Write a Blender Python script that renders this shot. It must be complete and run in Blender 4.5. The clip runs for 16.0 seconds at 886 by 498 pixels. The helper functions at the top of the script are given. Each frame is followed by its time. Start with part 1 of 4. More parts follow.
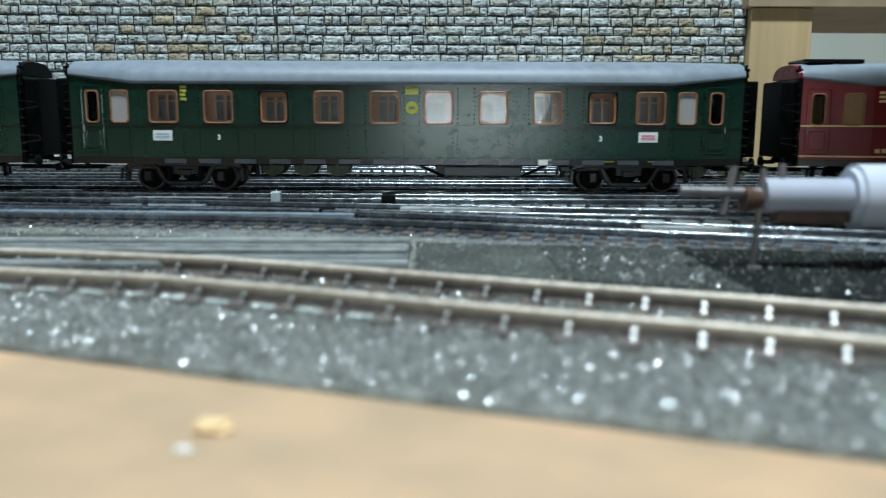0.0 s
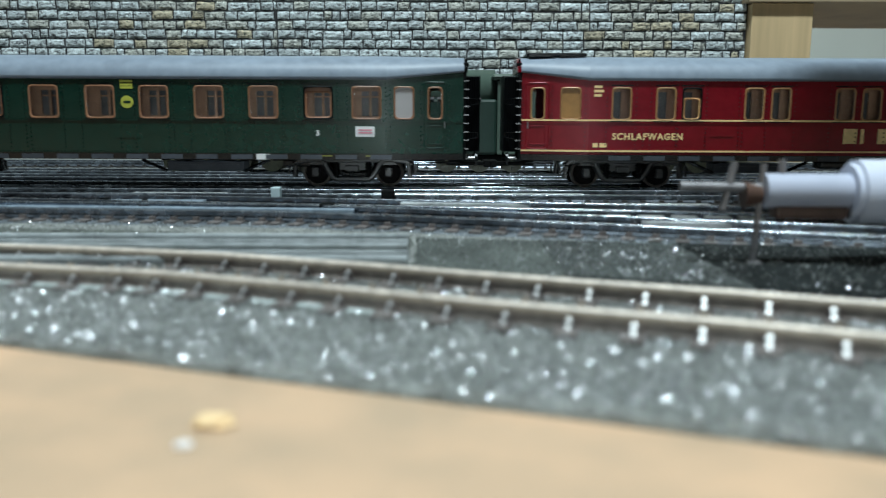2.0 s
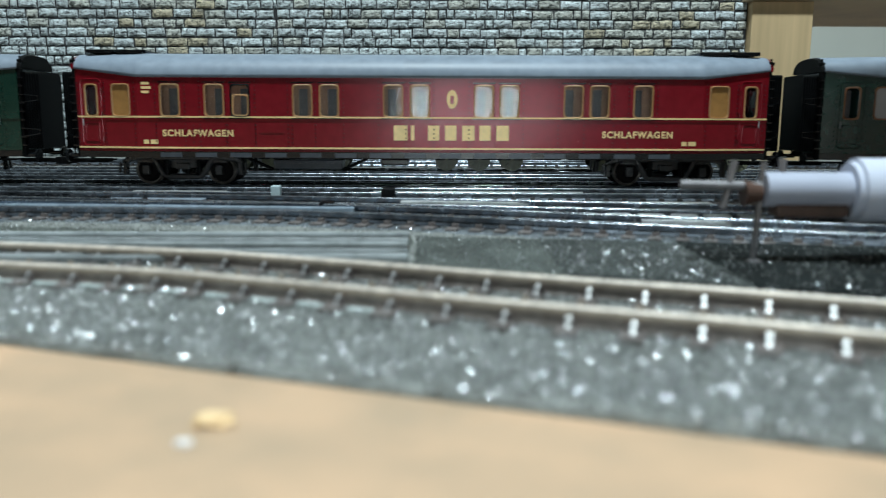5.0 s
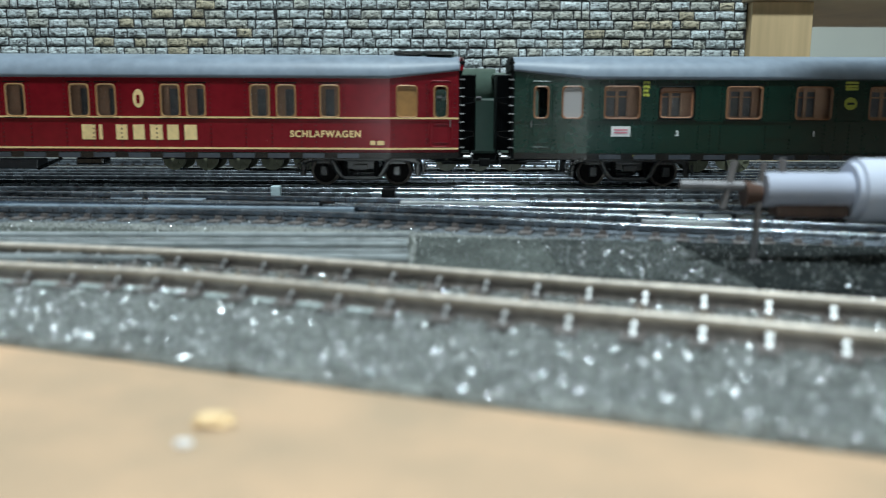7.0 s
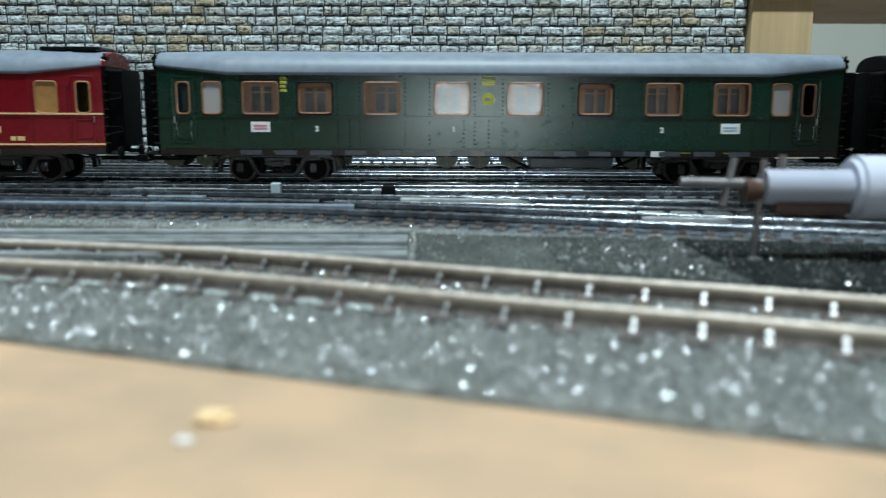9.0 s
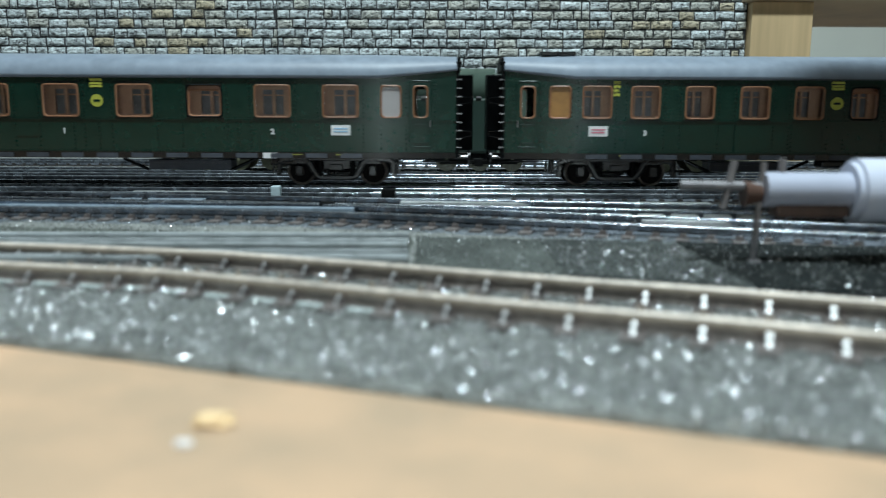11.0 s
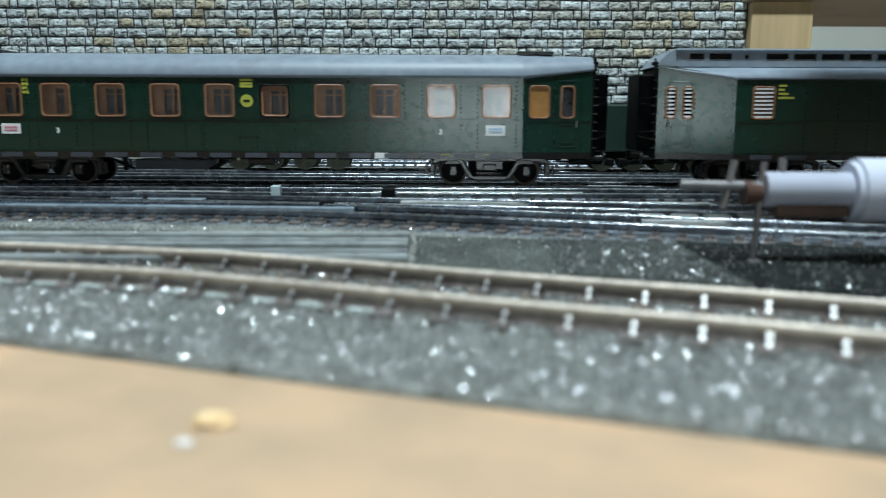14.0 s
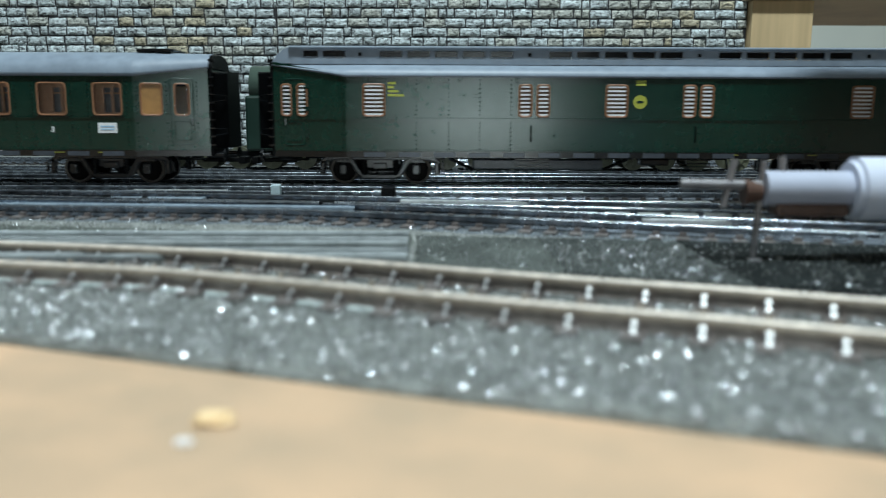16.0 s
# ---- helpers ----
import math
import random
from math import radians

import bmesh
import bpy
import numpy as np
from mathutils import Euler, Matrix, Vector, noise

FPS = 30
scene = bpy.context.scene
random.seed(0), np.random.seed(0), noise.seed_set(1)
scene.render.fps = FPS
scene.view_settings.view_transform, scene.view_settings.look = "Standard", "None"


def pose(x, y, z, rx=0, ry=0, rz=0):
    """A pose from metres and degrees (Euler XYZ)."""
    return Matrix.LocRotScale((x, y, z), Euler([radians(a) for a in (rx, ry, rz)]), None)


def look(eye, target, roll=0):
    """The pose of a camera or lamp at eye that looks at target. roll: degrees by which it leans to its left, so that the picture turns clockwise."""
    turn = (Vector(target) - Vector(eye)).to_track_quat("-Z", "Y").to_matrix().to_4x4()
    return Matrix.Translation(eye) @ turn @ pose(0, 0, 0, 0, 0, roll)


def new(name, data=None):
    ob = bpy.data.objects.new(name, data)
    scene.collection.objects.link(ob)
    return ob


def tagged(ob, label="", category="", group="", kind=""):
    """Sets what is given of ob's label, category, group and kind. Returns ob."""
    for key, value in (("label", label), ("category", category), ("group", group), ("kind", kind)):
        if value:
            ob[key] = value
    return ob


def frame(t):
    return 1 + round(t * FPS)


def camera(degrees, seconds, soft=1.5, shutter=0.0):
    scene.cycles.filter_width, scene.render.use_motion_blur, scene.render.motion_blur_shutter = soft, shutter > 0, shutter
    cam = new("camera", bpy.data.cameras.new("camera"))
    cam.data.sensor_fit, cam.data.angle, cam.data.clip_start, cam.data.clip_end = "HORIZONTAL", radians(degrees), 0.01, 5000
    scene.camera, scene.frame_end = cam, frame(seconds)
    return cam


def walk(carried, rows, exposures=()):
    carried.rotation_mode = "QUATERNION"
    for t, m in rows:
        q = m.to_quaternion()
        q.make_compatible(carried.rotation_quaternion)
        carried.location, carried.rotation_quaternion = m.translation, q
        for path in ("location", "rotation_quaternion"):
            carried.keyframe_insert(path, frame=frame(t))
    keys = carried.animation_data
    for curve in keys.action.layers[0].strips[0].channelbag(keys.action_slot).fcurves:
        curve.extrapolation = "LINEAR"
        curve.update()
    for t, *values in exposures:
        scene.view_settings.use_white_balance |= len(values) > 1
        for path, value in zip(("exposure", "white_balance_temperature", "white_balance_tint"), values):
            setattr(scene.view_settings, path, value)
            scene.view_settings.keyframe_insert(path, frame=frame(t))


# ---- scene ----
# ---- camera and its path ----
FOV = 58.5
EYE = (0.0, 0.0, 0.0246)
cam = camera(FOV, 16.0, soft=1.0, shutter=0.35)
cam.data.dof.use_dof = True
cam.data.dof.focus_distance = 0.35
cam.data.dof.aperture_fstop = 20.0
PITCH0, YAW0, ROLL0 = 9.02, 0.0, 0.25
# seconds and how far the camera nods down from its first pose, in 1/1400 radians
NOD = [(0, 0), (0.5, 1.6), (1, 3.5), (1.5, 6), (2, 8.2), (2.5, 9.5), (3, 10.3), (3.5, 11.2), (4, 11.5), (5, 11.0),
       (6.5, 9.8), (7, 10.5), (7.5, 11.3), (8, 12.5), (8.5, 14.6), (9, 15.8), (9.6, 15.0), (10.8, 11.0), (11.5, 9.6),
       (12, 9.5), (12.5, 9.0), (13, 9.3), (13.5, 9.7), (14, 11), (14.5, 13.2), (15, 14.2), (15.5, 14.3), (16, 12.8)]


def cam_pose(n):
    p = radians(PITCH0) + n / 1434.0
    y = radians(YAW0)
    way = Vector((math.sin(y) * math.cos(p), math.cos(y) * math.cos(p), -math.sin(p)))
    return look(EYE, Vector(EYE) + way, ROLL0)


walk(cam, [(t, cam_pose(n)) for t, n in NOD])

# ---- world and lights ----
world = bpy.data.worlds.new("room_air")
scene.world = world
world.use_nodes = True
world.node_tree.nodes["Background"].inputs[0].default_value = (0.8, 0.9, 1.0, 1)
world.node_tree.nodes["Background"].inputs[1].default_value = 0.006
scene.view_settings.exposure = 0.0


def area_lamp(name, m, sx, sy, watts, colour):
    d = bpy.data.lights.new(name, "AREA")
    d.shape, d.size, d.size_y, d.energy, d.color = "RECTANGLE", sx, sy, watts, colour
    ob = new(name, d)
    ob.matrix_world = m
    return ob


# long tube on the ceiling, and the bright hand lamp beside the lens
area_lamp("ceiling_tube", look((0.02, -0.04, 1.15), (0.01, 0.15, 0.0)), 0.30, 0.10, 22.0, (0.80, 0.95, 1.0))
area_lamp("lamp_behind_lens", look((0.034, -0.30, 0.027), (0.012, 0.28, 0.022)), 0.15, 0.055, 0.26, (0.82, 0.97, 1.0))


# ---- materials ----
def mat(name, colour, rough=0.5, metal=0.0, var=0.15, scale=400.0, bump=0.0, bump_scale=2500.0, spec=0.5, tint=None, sheen=None, rand=0.0, mode="Object", stretch=None):
    m = bpy.data.materials.new(name)
    m.use_nodes = True
    nt = m.node_tree
    b = nt.nodes["Principled BSDF"]
    b.inputs["Metallic"].default_value = metal
    b.inputs["Specular IOR Level"].default_value = spec
    if sheen:
        b.inputs["Specular Tint"].default_value = (*sheen, 1)
    tc = nt.nodes.new("ShaderNodeTexCoord")
    n1 = nt.nodes.new("ShaderNodeTexNoise")
    n1.inputs["Scale"].default_value, n1.inputs["Detail"].default_value = scale, 4
    n2 = nt.nodes.new("ShaderNodeTexNoise")
    n2.inputs["Scale"].default_value, n2.inputs["Detail"].default_value = scale * 0.08, 3
    add = nt.nodes.new("ShaderNodeMath")
    add.operation = "ADD"
    src = tc.outputs[mode]
    if stretch:
        mp = nt.nodes.new("ShaderNodeMapping")
        mp.inputs["Scale"].default_value = stretch
        nt.links.new(src, mp.inputs[0])
        src = mp.outputs[0]
    for n in (n1, n2):
        nt.links.new(src, n.inputs["Vector"])
    nt.links.new(n1.outputs[0], add.inputs[0])
    nt.links.new(n2.outputs[0], add.inputs[1])
    fac = add.outputs[0]
    if rand:
        oi = nt.nodes.new("ShaderNodeObjectInfo")
        mu = nt.nodes.new("ShaderNodeMath")
        mu.operation, mu.inputs[1].default_value, mu.inputs[2].default_value = "MULTIPLY_ADD", rand, -rand / 2
        nt.links.new(oi.outputs["Random"], mu.inputs[0])
        a2 = nt.nodes.new("ShaderNodeMath")
        nt.links.new(mu.outputs[0], a2.inputs[0])
        nt.links.new(fac, a2.inputs[1])
        fac = a2.outputs[0]
    r = nt.nodes.new("ShaderNodeValToRGB")
    lo = [c * (1 - var) for c in colour]
    hi = [min(1, c * (1 + var)) for c in (tint or colour)]
    r.color_ramp.elements[0].position = 0.6
    r.color_ramp.elements[0].color, r.color_ramp.elements[1].color = (*lo, 1), (*hi, 1)
    mr = nt.nodes.new("ShaderNodeMath")
    mr.operation, mr.inputs[1].default_value = "MULTIPLY", 0.8
    nt.links.new(fac, mr.inputs[0])
    nt.links.new(mr.outputs[0], r.inputs[0])
    nt.links.new(r.outputs[0], b.inputs["Base Color"])
    rr = nt.nodes.new("ShaderNodeMath")
    rr.operation, rr.inputs[1].default_value, rr.inputs[2].default_value = "MULTIPLY_ADD", 0.12, max(0.02, rough - 0.12)
    nt.links.new(fac, rr.inputs[0])
    nt.links.new(rr.outputs[0], b.inputs["Roughness"])
    if bump:
        n3 = nt.nodes.new("ShaderNodeTexNoise")
        n3.inputs["Scale"].default_value, n3.inputs["Detail"].default_value = bump_scale, 5
        nt.links.new(tc.outputs[mode], n3.inputs["Vector"])
        bp = nt.nodes.new("ShaderNodeBump")
        bp.inputs["Strength"].default_value, bp.inputs["Distance"].default_value = 1.0, bump
        nt.links.new(n3.outputs[0], bp.inputs["Height"])
        nt.links.new(bp.outputs[0], b.inputs["Normal"])
    return m


def glass(name, colour, rough, clear, ior=1.5):
    m = bpy.data.materials.new(name)
    m.use_nodes = True
    nt = m.node_tree
    b = nt.nodes["Principled BSDF"]
    b.inputs["Base Color"].default_value = (*colour, 1)
    b.inputs["Roughness"].default_value = rough
    b.inputs["Transmission Weight"].default_value = clear
    b.inputs["IOR"].default_value = ior
    tc = nt.nodes.new("ShaderNodeTexCoord")
    n3 = nt.nodes.new("ShaderNodeTexNoise")
    n3.inputs["Scale"].default_value = 170
    nt.links.new(tc.outputs["Object"], n3.inputs["Vector"])
    bp = nt.nodes.new("ShaderNodeBump")
    bp.inputs["Strength"].default_value, bp.inputs["Distance"].default_value = 0.22, 0.0004
    nt.links.new(n3.outputs[0], bp.inputs["Height"])
    nt.links.new(bp.outputs[0], b.inputs["Normal"])
    return m


GREEN = mat("green_enamel", (0.0016, 0.026, 0.0175), 0.23, 0, 0.2, 300, spec=0.62, sheen=(0.95, 1.0, 0.98))
RED = mat("wine_red_enamel", (0.165, 0.004, 0.010), 0.23, 0, 0.15, 300, spec=0.75, sheen=(1.0, 0.55, 0.60))
ROOF = mat("silver_grey_roof_paint", (0.205, 0.25, 0.305), 0.46, 0.0, 0.14, 250, spec=0.35)
BLACK = mat("black_plastic", (0.003, 0.0035, 0.004), 0.5, 0, 0.4, 500, spec=0.1)
SOLEBAR = mat("dark_grey_plastic", (0.004, 0.005, 0.006), 0.21, 0, 0.3, 400, spec=0.6)
GREYBOX = mat("slate_grey_plastic", (0.058, 0.066, 0.080), 0.32, 0, 0.25, 400)
BOGIEM = mat("glossy_dark_grey_plastic", (0.016, 0.017, 0.019), 0.29, 0, 0.3, 400, spec=1.0)
EDGEM = mat("clear_plastic_edge", (0.45, 0.485, 0.495), 0.28, 0, 0.3, 160)
STEEL = mat("polished_rail_steel", (0.52, 0.56, 0.60), 0.23, 0.9, 0.45, 350)
RAILSIDE = mat("tan_tinted_rail", (0.45, 0.375, 0.30), 0.40, 0.3, 0.2, 500)
RAILDARK = mat("grimy_rail_side", (0.22, 0.25, 0.29), 0.26, 0.8, 0.5, 350)
BRIGHT = mat("bright_rail_head", (0.60, 0.53, 0.46), 0.48, 0.2, 0.3, 500)
RAILWEB = mat("dark_brown_rail_web", (0.30, 0.255, 0.23), 0.5, 0.1, 0.3, 500)
TIEM = mat("pale_green_grey_plastic", (0.40, 0.45, 0.44), 0.35, 0.0, 0.3, 300)
CLIPM = mat("pale_rail_clip", (0.25, 0.245, 0.24), 0.35, 0.2, 0.2, 500)
WHEEL = mat("worn_wheel_metal", (0.007, 0.006, 0.006), 0.5, 0.0, 0.4, 500, spec=0.05)
TYREM = mat("burnished_wheel_tread", (0.20, 0.175, 0.155), 0.32, 0.35, 0.3, 500)
PALEWHEEL = mat("pale_olive_wheel_plastic", (0.12, 0.125, 0.085), 0.35, 0, 0.25, 500)
FRAMEM = mat("orange_brown_window_frame", (0.28, 0.125, 0.062), 0.4, 0, 0.15, 700)
GOLDFR = mat("brass_window_frame", (0.38, 0.205, 0.085), 0.38, 0.1, 0.15, 700)
GOLD = mat("gold_lining", (0.90, 0.67, 0.32), 0.4, 0.1, 0.1, 700)
YELLOW = mat("yellow_print", (0.42, 0.43, 0.06), 0.5, 0, 0.1, 700)
# shaded sides of the rivets, put into a darker and duller paint
RIVSHADEG = mat("shade_dark_green_rivet", (0.002, 0.020, 0.014), 0.45, 0, 0.2, 300, spec=0.2)
RIVSHADER = mat("shade_dark_red_rivet", (0.07, 0.003, 0.006), 0.6, 0, 0.2, 300, spec=0.2)
DIMYEL = mat("faded_yellow_print", (0.24, 0.24, 0.04), 0.5, 0, 0.2, 700)
WHITE = mat("white_print", (0.80, 0.80, 0.80), 0.5, 0, 0.05, 700)
PINKP = mat("pink_print", (0.70, 0.25, 0.32), 0.5, 0, 0.1, 700)
BLUEP = mat("pale_blue_print", (0.35, 0.55, 0.72), 0.5, 0, 0.1, 700)
TAN = mat("tan_interior_plastic", (0.30, 0.16, 0.095), 0.5, 0, 0.2, 300)
DIMIN = mat("grey_compartment_plastic", (0.085, 0.085, 0.09), 0.4, 0, 0.3, 300)
BEIGE = mat("beige_interior_plastic", (0.36, 0.235, 0.15), 0.5, 0, 0.2, 300)
PANE = glass("clear_pane", (0.95, 0.96, 0.96), 0.05, 1.0, 1.34)
STRIPM = glass("translucent_clear_plastic", (0.72, 0.77, 0.79), 0.25, 0.85)
FROST = glass("frosted_pane", (0.42, 0.40, 0.40), 0.3, 0.15)
BLIND = mat("ochre_blind", (0.34, 0.17, 0.05), 0.4, 0, 0.15, 500)
SLEEPER = mat("black_brown_sleeper_plastic", (0.035, 0.032, 0.030), 0.4, 0, 0.35, 500, rand=0.3)
POINTGREY = mat("blue_grey_point_plastic", (0.25, 0.31, 0.37), 0.36, 0.1, 0.35, 300)
OLIVE = mat("sage_green_loco_paint", (0.085, 0.125, 0.10), 0.4, 0, 0.15, 200)
DKOLIVE = mat("dark_green_loco_paint", (0.014, 0.036, 0.027), 0.4, 0, 0.15, 200)
REDP = mat("red_load_paint", (0.45, 0.03, 0.04), 0.35, 0, 0.1, 300)
PINE = mat("pine_wood", (0.56, 0.41, 0.23), 0.5, 0, 0.22, 120, stretch=(1, 1, 0.06))
SHELFM = mat("brown_shelf_board", (0.33, 0.25, 0.165), 0.55, 0, 0.2, 30)
BOARD = mat("light_plywood_board", (0.55, 0.39, 0.26), 0.45, 0, 0.16, 70, tint=(0.60, 0.385, 0.24), bump=0.00015, bump_scale=900)
DIMW = mat("dim_grey_wall_paint", (0.07, 0.07, 0.075), 0.8, 0, 0.1, 6)
ROOMW = mat("pale_green_white_wall_paint", (0.84, 0.88, 0.80), 0.7, 0, 0.05, 6)
CEILM = mat("grey_ceiling_paint", (0.22, 0.23, 0.23), 0.8, 0, 0.04, 5)
TUBE = mat("pale_grey_plastic_tube", (0.62, 0.66, 0.78), 0.35, 0, 0.04, 120)
PALEB = mat("pale_ice_blue_plastic", (0.46, 0.57, 0.60), 0.4, 0, 0.1, 300)
NECKM = mat("dull_lilac_grey_plastic", (0.44, 0.47, 0.57), 0.4, 0, 0.06, 120)
SLEEPERP = mat("dusty_brown_sleeper_plastic", (0.115, 0.10, 0.095), 0.5, 0, 0.35, 500, rand=0.3)
RUST = mat("brown_stained_underside", (0.10, 0.055, 0.04), 0.5, 0, 0.3, 200)
PIN = mat("dull_metal_pin", (0.27, 0.26, 0.27), 0.4, 0.6, 0.2, 400)
CHIPM = mat("pale_wood_chip", (0.85, 0.60, 0.33), 0.5, 0, 0.15, 400)
CRUMBM = mat("white_crumb", (0.82, 0.78, 0.76), 0.5, 0, 0.1, 400)
MORTAR = mat("black_joint_wash", (0.02, 0.021, 0.023), 0.7, 0, 0.5, 300, bump=0.0003)


BEDP = mat("blue_grey_switch_bed", (0.105, 0.122, 0.138), 0.42, 0, 0.4, 700, bump=0.0003, bump_scale=1400)
BEDM = mat("dark_track_bed", (0.12, 0.126, 0.123), 0.6, 0, 0.5, 900, bump=0.0005, bump_scale=1400)
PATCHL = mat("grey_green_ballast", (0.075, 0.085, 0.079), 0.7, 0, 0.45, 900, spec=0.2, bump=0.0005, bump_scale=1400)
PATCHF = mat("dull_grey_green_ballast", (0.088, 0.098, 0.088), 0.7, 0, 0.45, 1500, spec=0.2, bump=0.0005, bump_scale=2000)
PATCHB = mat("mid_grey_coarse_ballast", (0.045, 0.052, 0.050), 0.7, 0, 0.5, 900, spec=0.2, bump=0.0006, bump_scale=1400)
# coarse ballast with the shade of the right-hand ground put into its colour
PATCHSHADE = mat("shade_black_coarse_ballast", (0.013, 0.016, 0.016), 0.8, 0, 0.5, 900, spec=0.1, bump=0.0006, bump_scale=1400)
QUARTZ = mat("glittering_quartz", (0.85, 0.88, 0.90), 0.31, 0.9, 0.1, 900)


def ballast_mat():
    m = mat("dark_grey_ballast", (0.225, 0.235, 0.222), 0.7, 0, 0.40, 2600, bump=0.0004, bump_scale=3200, spec=0.3)
    return m


def grain_mat():
    m = bpy.data.materials.new("ballast_grains")
    m.use_nodes = True
    nt = m.node_tree
    b = nt.nodes["Principled BSDF"]
    g = nt.nodes.new("ShaderNodeNewGeometry")
    r = nt.nodes.new("ShaderNodeValToRGB")
    e = r.color_ramp.elements
    e[0].position, e[0].color = 0.0, (0.12, 0.127, 0.118, 1)
    e[1].position, e[1].color = 0.80, (0.25, 0.262, 0.245, 1)
    x = r.color_ramp.elements.new(0.93)
    x.color = (0.31, 0.325, 0.31, 1)
    x = r.color_ramp.elements.new(0.985)
    x.color = (0.75, 0.78, 0.80, 1)
    nt.links.new(g.outputs["Random Per Island"], r.inputs[0])
    nt.links.new(r.outputs[0], b.inputs["Base Color"])
    b.inputs["Roughness"].default_value = 0.45
    return m


def stone_mat(name, light, dark):
    """Rough painted stone: pale faces, finely flecked with dark, a wash that differs from stone to stone."""
    m = bpy.data.materials.new(name)
    m.use_nodes = True
    nt = m.node_tree
    b = nt.nodes["Principled BSDF"]
    tc = nt.nodes.new("ShaderNodeTexCoord")
    oi = nt.nodes.new("ShaderNodeObjectInfo")
    ad = nt.nodes.new("ShaderNodeVectorMath")
    ad.operation = "ADD"
    nt.links.new(tc.outputs["Object"], ad.inputs[0])
    nt.links.new(oi.outputs["Location"], ad.inputs[1])
    mp = nt.nodes.new("ShaderNodeMapping")
    mp.inputs["Scale"].default_value = (0.55, 1, 1.35)
    nt.links.new(ad.outputs[0], mp.inputs[0])
    n = nt.nodes.new("ShaderNodeTexNoise")
    n.inputs["Scale"].default_value, n.inputs["Detail"].default_value, n.inputs["Distortion"].default_value = 620, 6, 0.9
    nt.links.new(mp.outputs[0], n.inputs["Vector"])
    r = nt.nodes.new("ShaderNodeValToRGB")
    e = r.color_ramp.elements
    e[0].position, e[0].color = 0.37, (*dark, 1)
    e[1].position, e[1].color = 0.50, (*light, 1)
    x = e.new(0.60)
    x.color = (*[min(1, c * 1.3) for c in light], 1)
    nt.links.new(n.outputs[0], r.inputs[0])
    hs = nt.nodes.new("ShaderNodeHueSaturation")
    mr = nt.nodes.new("ShaderNodeMapRange")
    mr.inputs["To Min"].default_value, mr.inputs["To Max"].default_value = 0.82, 1.15
    nt.links.new(oi.outputs["Random"], mr.inputs["Value"])
    nt.links.new(mr.outputs[0], hs.inputs["Value"])
    nt.links.new(r.outputs[0], hs.inputs["Color"])
    nt.links.new(hs.outputs[0], b.inputs["Base Color"])
    bp = nt.nodes.new("ShaderNodeBump")
    bp.inputs["Distance"].default_value = 0.0010
    nt.links.new(n.outputs[0], bp.inputs["Height"])
    nt.links.new(bp.outputs[0], b.inputs["Normal"])
    b.inputs["Roughness"].default_value = 0.55
    return m


BALLAST, GRAINS = ballast_mat(), grain_mat()
STONE = stone_mat("pale_painted_stone", (0.49, 0.545, 0.555), (0.075, 0.08, 0.085))
OCHRE = stone_mat("ochre_washed_stone", (0.44, 0.39, 0.28), (0.06, 0.065, 0.05))
TAUPE = stone_mat("taupe_washed_stone", (0.45, 0.46, 0.42), (0.06, 0.068, 0.06))
PATHPLATE = mat("bright_tinned_plate", (0.62, 0.64, 0.64), 0.36, 0.55, 0.35, 260)


# ---- building helpers ----
def part(name, bm, material, parent=None, label="", smooth=False):
    me = bpy.data.meshes.new(name)
    bm.to_mesh(me)
    bm.free()
    me.materials.append(material)
    if smooth:
        me.shade_smooth()
    ob = new(name, me)
    ob.parent = parent
    if label:
        tagged(ob, label)
    return ob


def share(name, ob, parent, m, label=""):
    o = new(name, ob.data)
    o.parent = parent
    o.matrix_basis = m
    if label:
        tagged(o, label)
    return o


def empty(name, m):
    e = new(name)
    e.empty_display_size = 0.01
    e.matrix_basis = m
    return e


def box(bm, x0, x1, y0, y1, z0, z1, bevel=0.0):
    m = Matrix.Translation(((x0 + x1) / 2, (y0 + y1) / 2, (z0 + z1) / 2)) @ Matrix.Diagonal((x1 - x0, y1 - y0, z1 - z0, 1))
    r = bmesh.ops.create_cube(bm, size=1, matrix=m)
    if bevel:
        es = list({e for v in r["verts"] for e in v.link_edges})
        bmesh.ops.bevel(bm, geom=es, offset=bevel, segments=2, affect="EDGES", profile=0.5)
    return bm


def cyl(bm, p, q, r, n=16, r2=None):
    p, q = Vector(p), Vector(q)
    d = q - p
    m = Matrix.Translation((p + q) / 2) @ d.to_track_quat("Z", "Y").to_matrix().to_4x4()
    bmesh.ops.create_cone(bm, cap_ends=True, segments=n, radius1=r, radius2=r if r2 is None else r2, depth=d.length, matrix=m)
    return bm


def boxed(name, material, parent, x0, x1, y0, y1, z0, z1, bevel=0.0, label=""):
    return part(name, box(bmesh.new(), x0, x1, y0, y1, z0, z1, bevel), material, parent, label)


def wall_sheet(bm, a, b, z0, z1, holes, thick):
    """A wall from a to b (x, y), with rectangular holes (s0, s1, za, zb) along it, made thick to its right."""
    a, b = Vector((*a, 0)), Vector((*b, 0))
    d = (b - a)
    length = d.length
    d.normalize()
    nrm = Vector((d.y, -d.x, 0))
    ss = sorted({0.0, length, *[h[0] for h in holes], *[h[1] for h in holes]})
    zs = sorted({z0, z1, *[h[2] for h in holes], *[h[3] for h in holes]})
    solid = {}
    for i in range(len(ss) - 1):
        for j in range(len(zs) - 1):
            cs, cz = (ss[i] + ss[i + 1]) / 2, (zs[j] + zs[j + 1]) / 2
            solid[i, j] = not any(h[0] < cs < h[1] and h[2] < cz < h[3] for h in holes)
    vs = {}

    def v(i, j, k):
        if (i, j, k) not in vs:
            p = a + d * ss[i] - nrm * (thick * k)
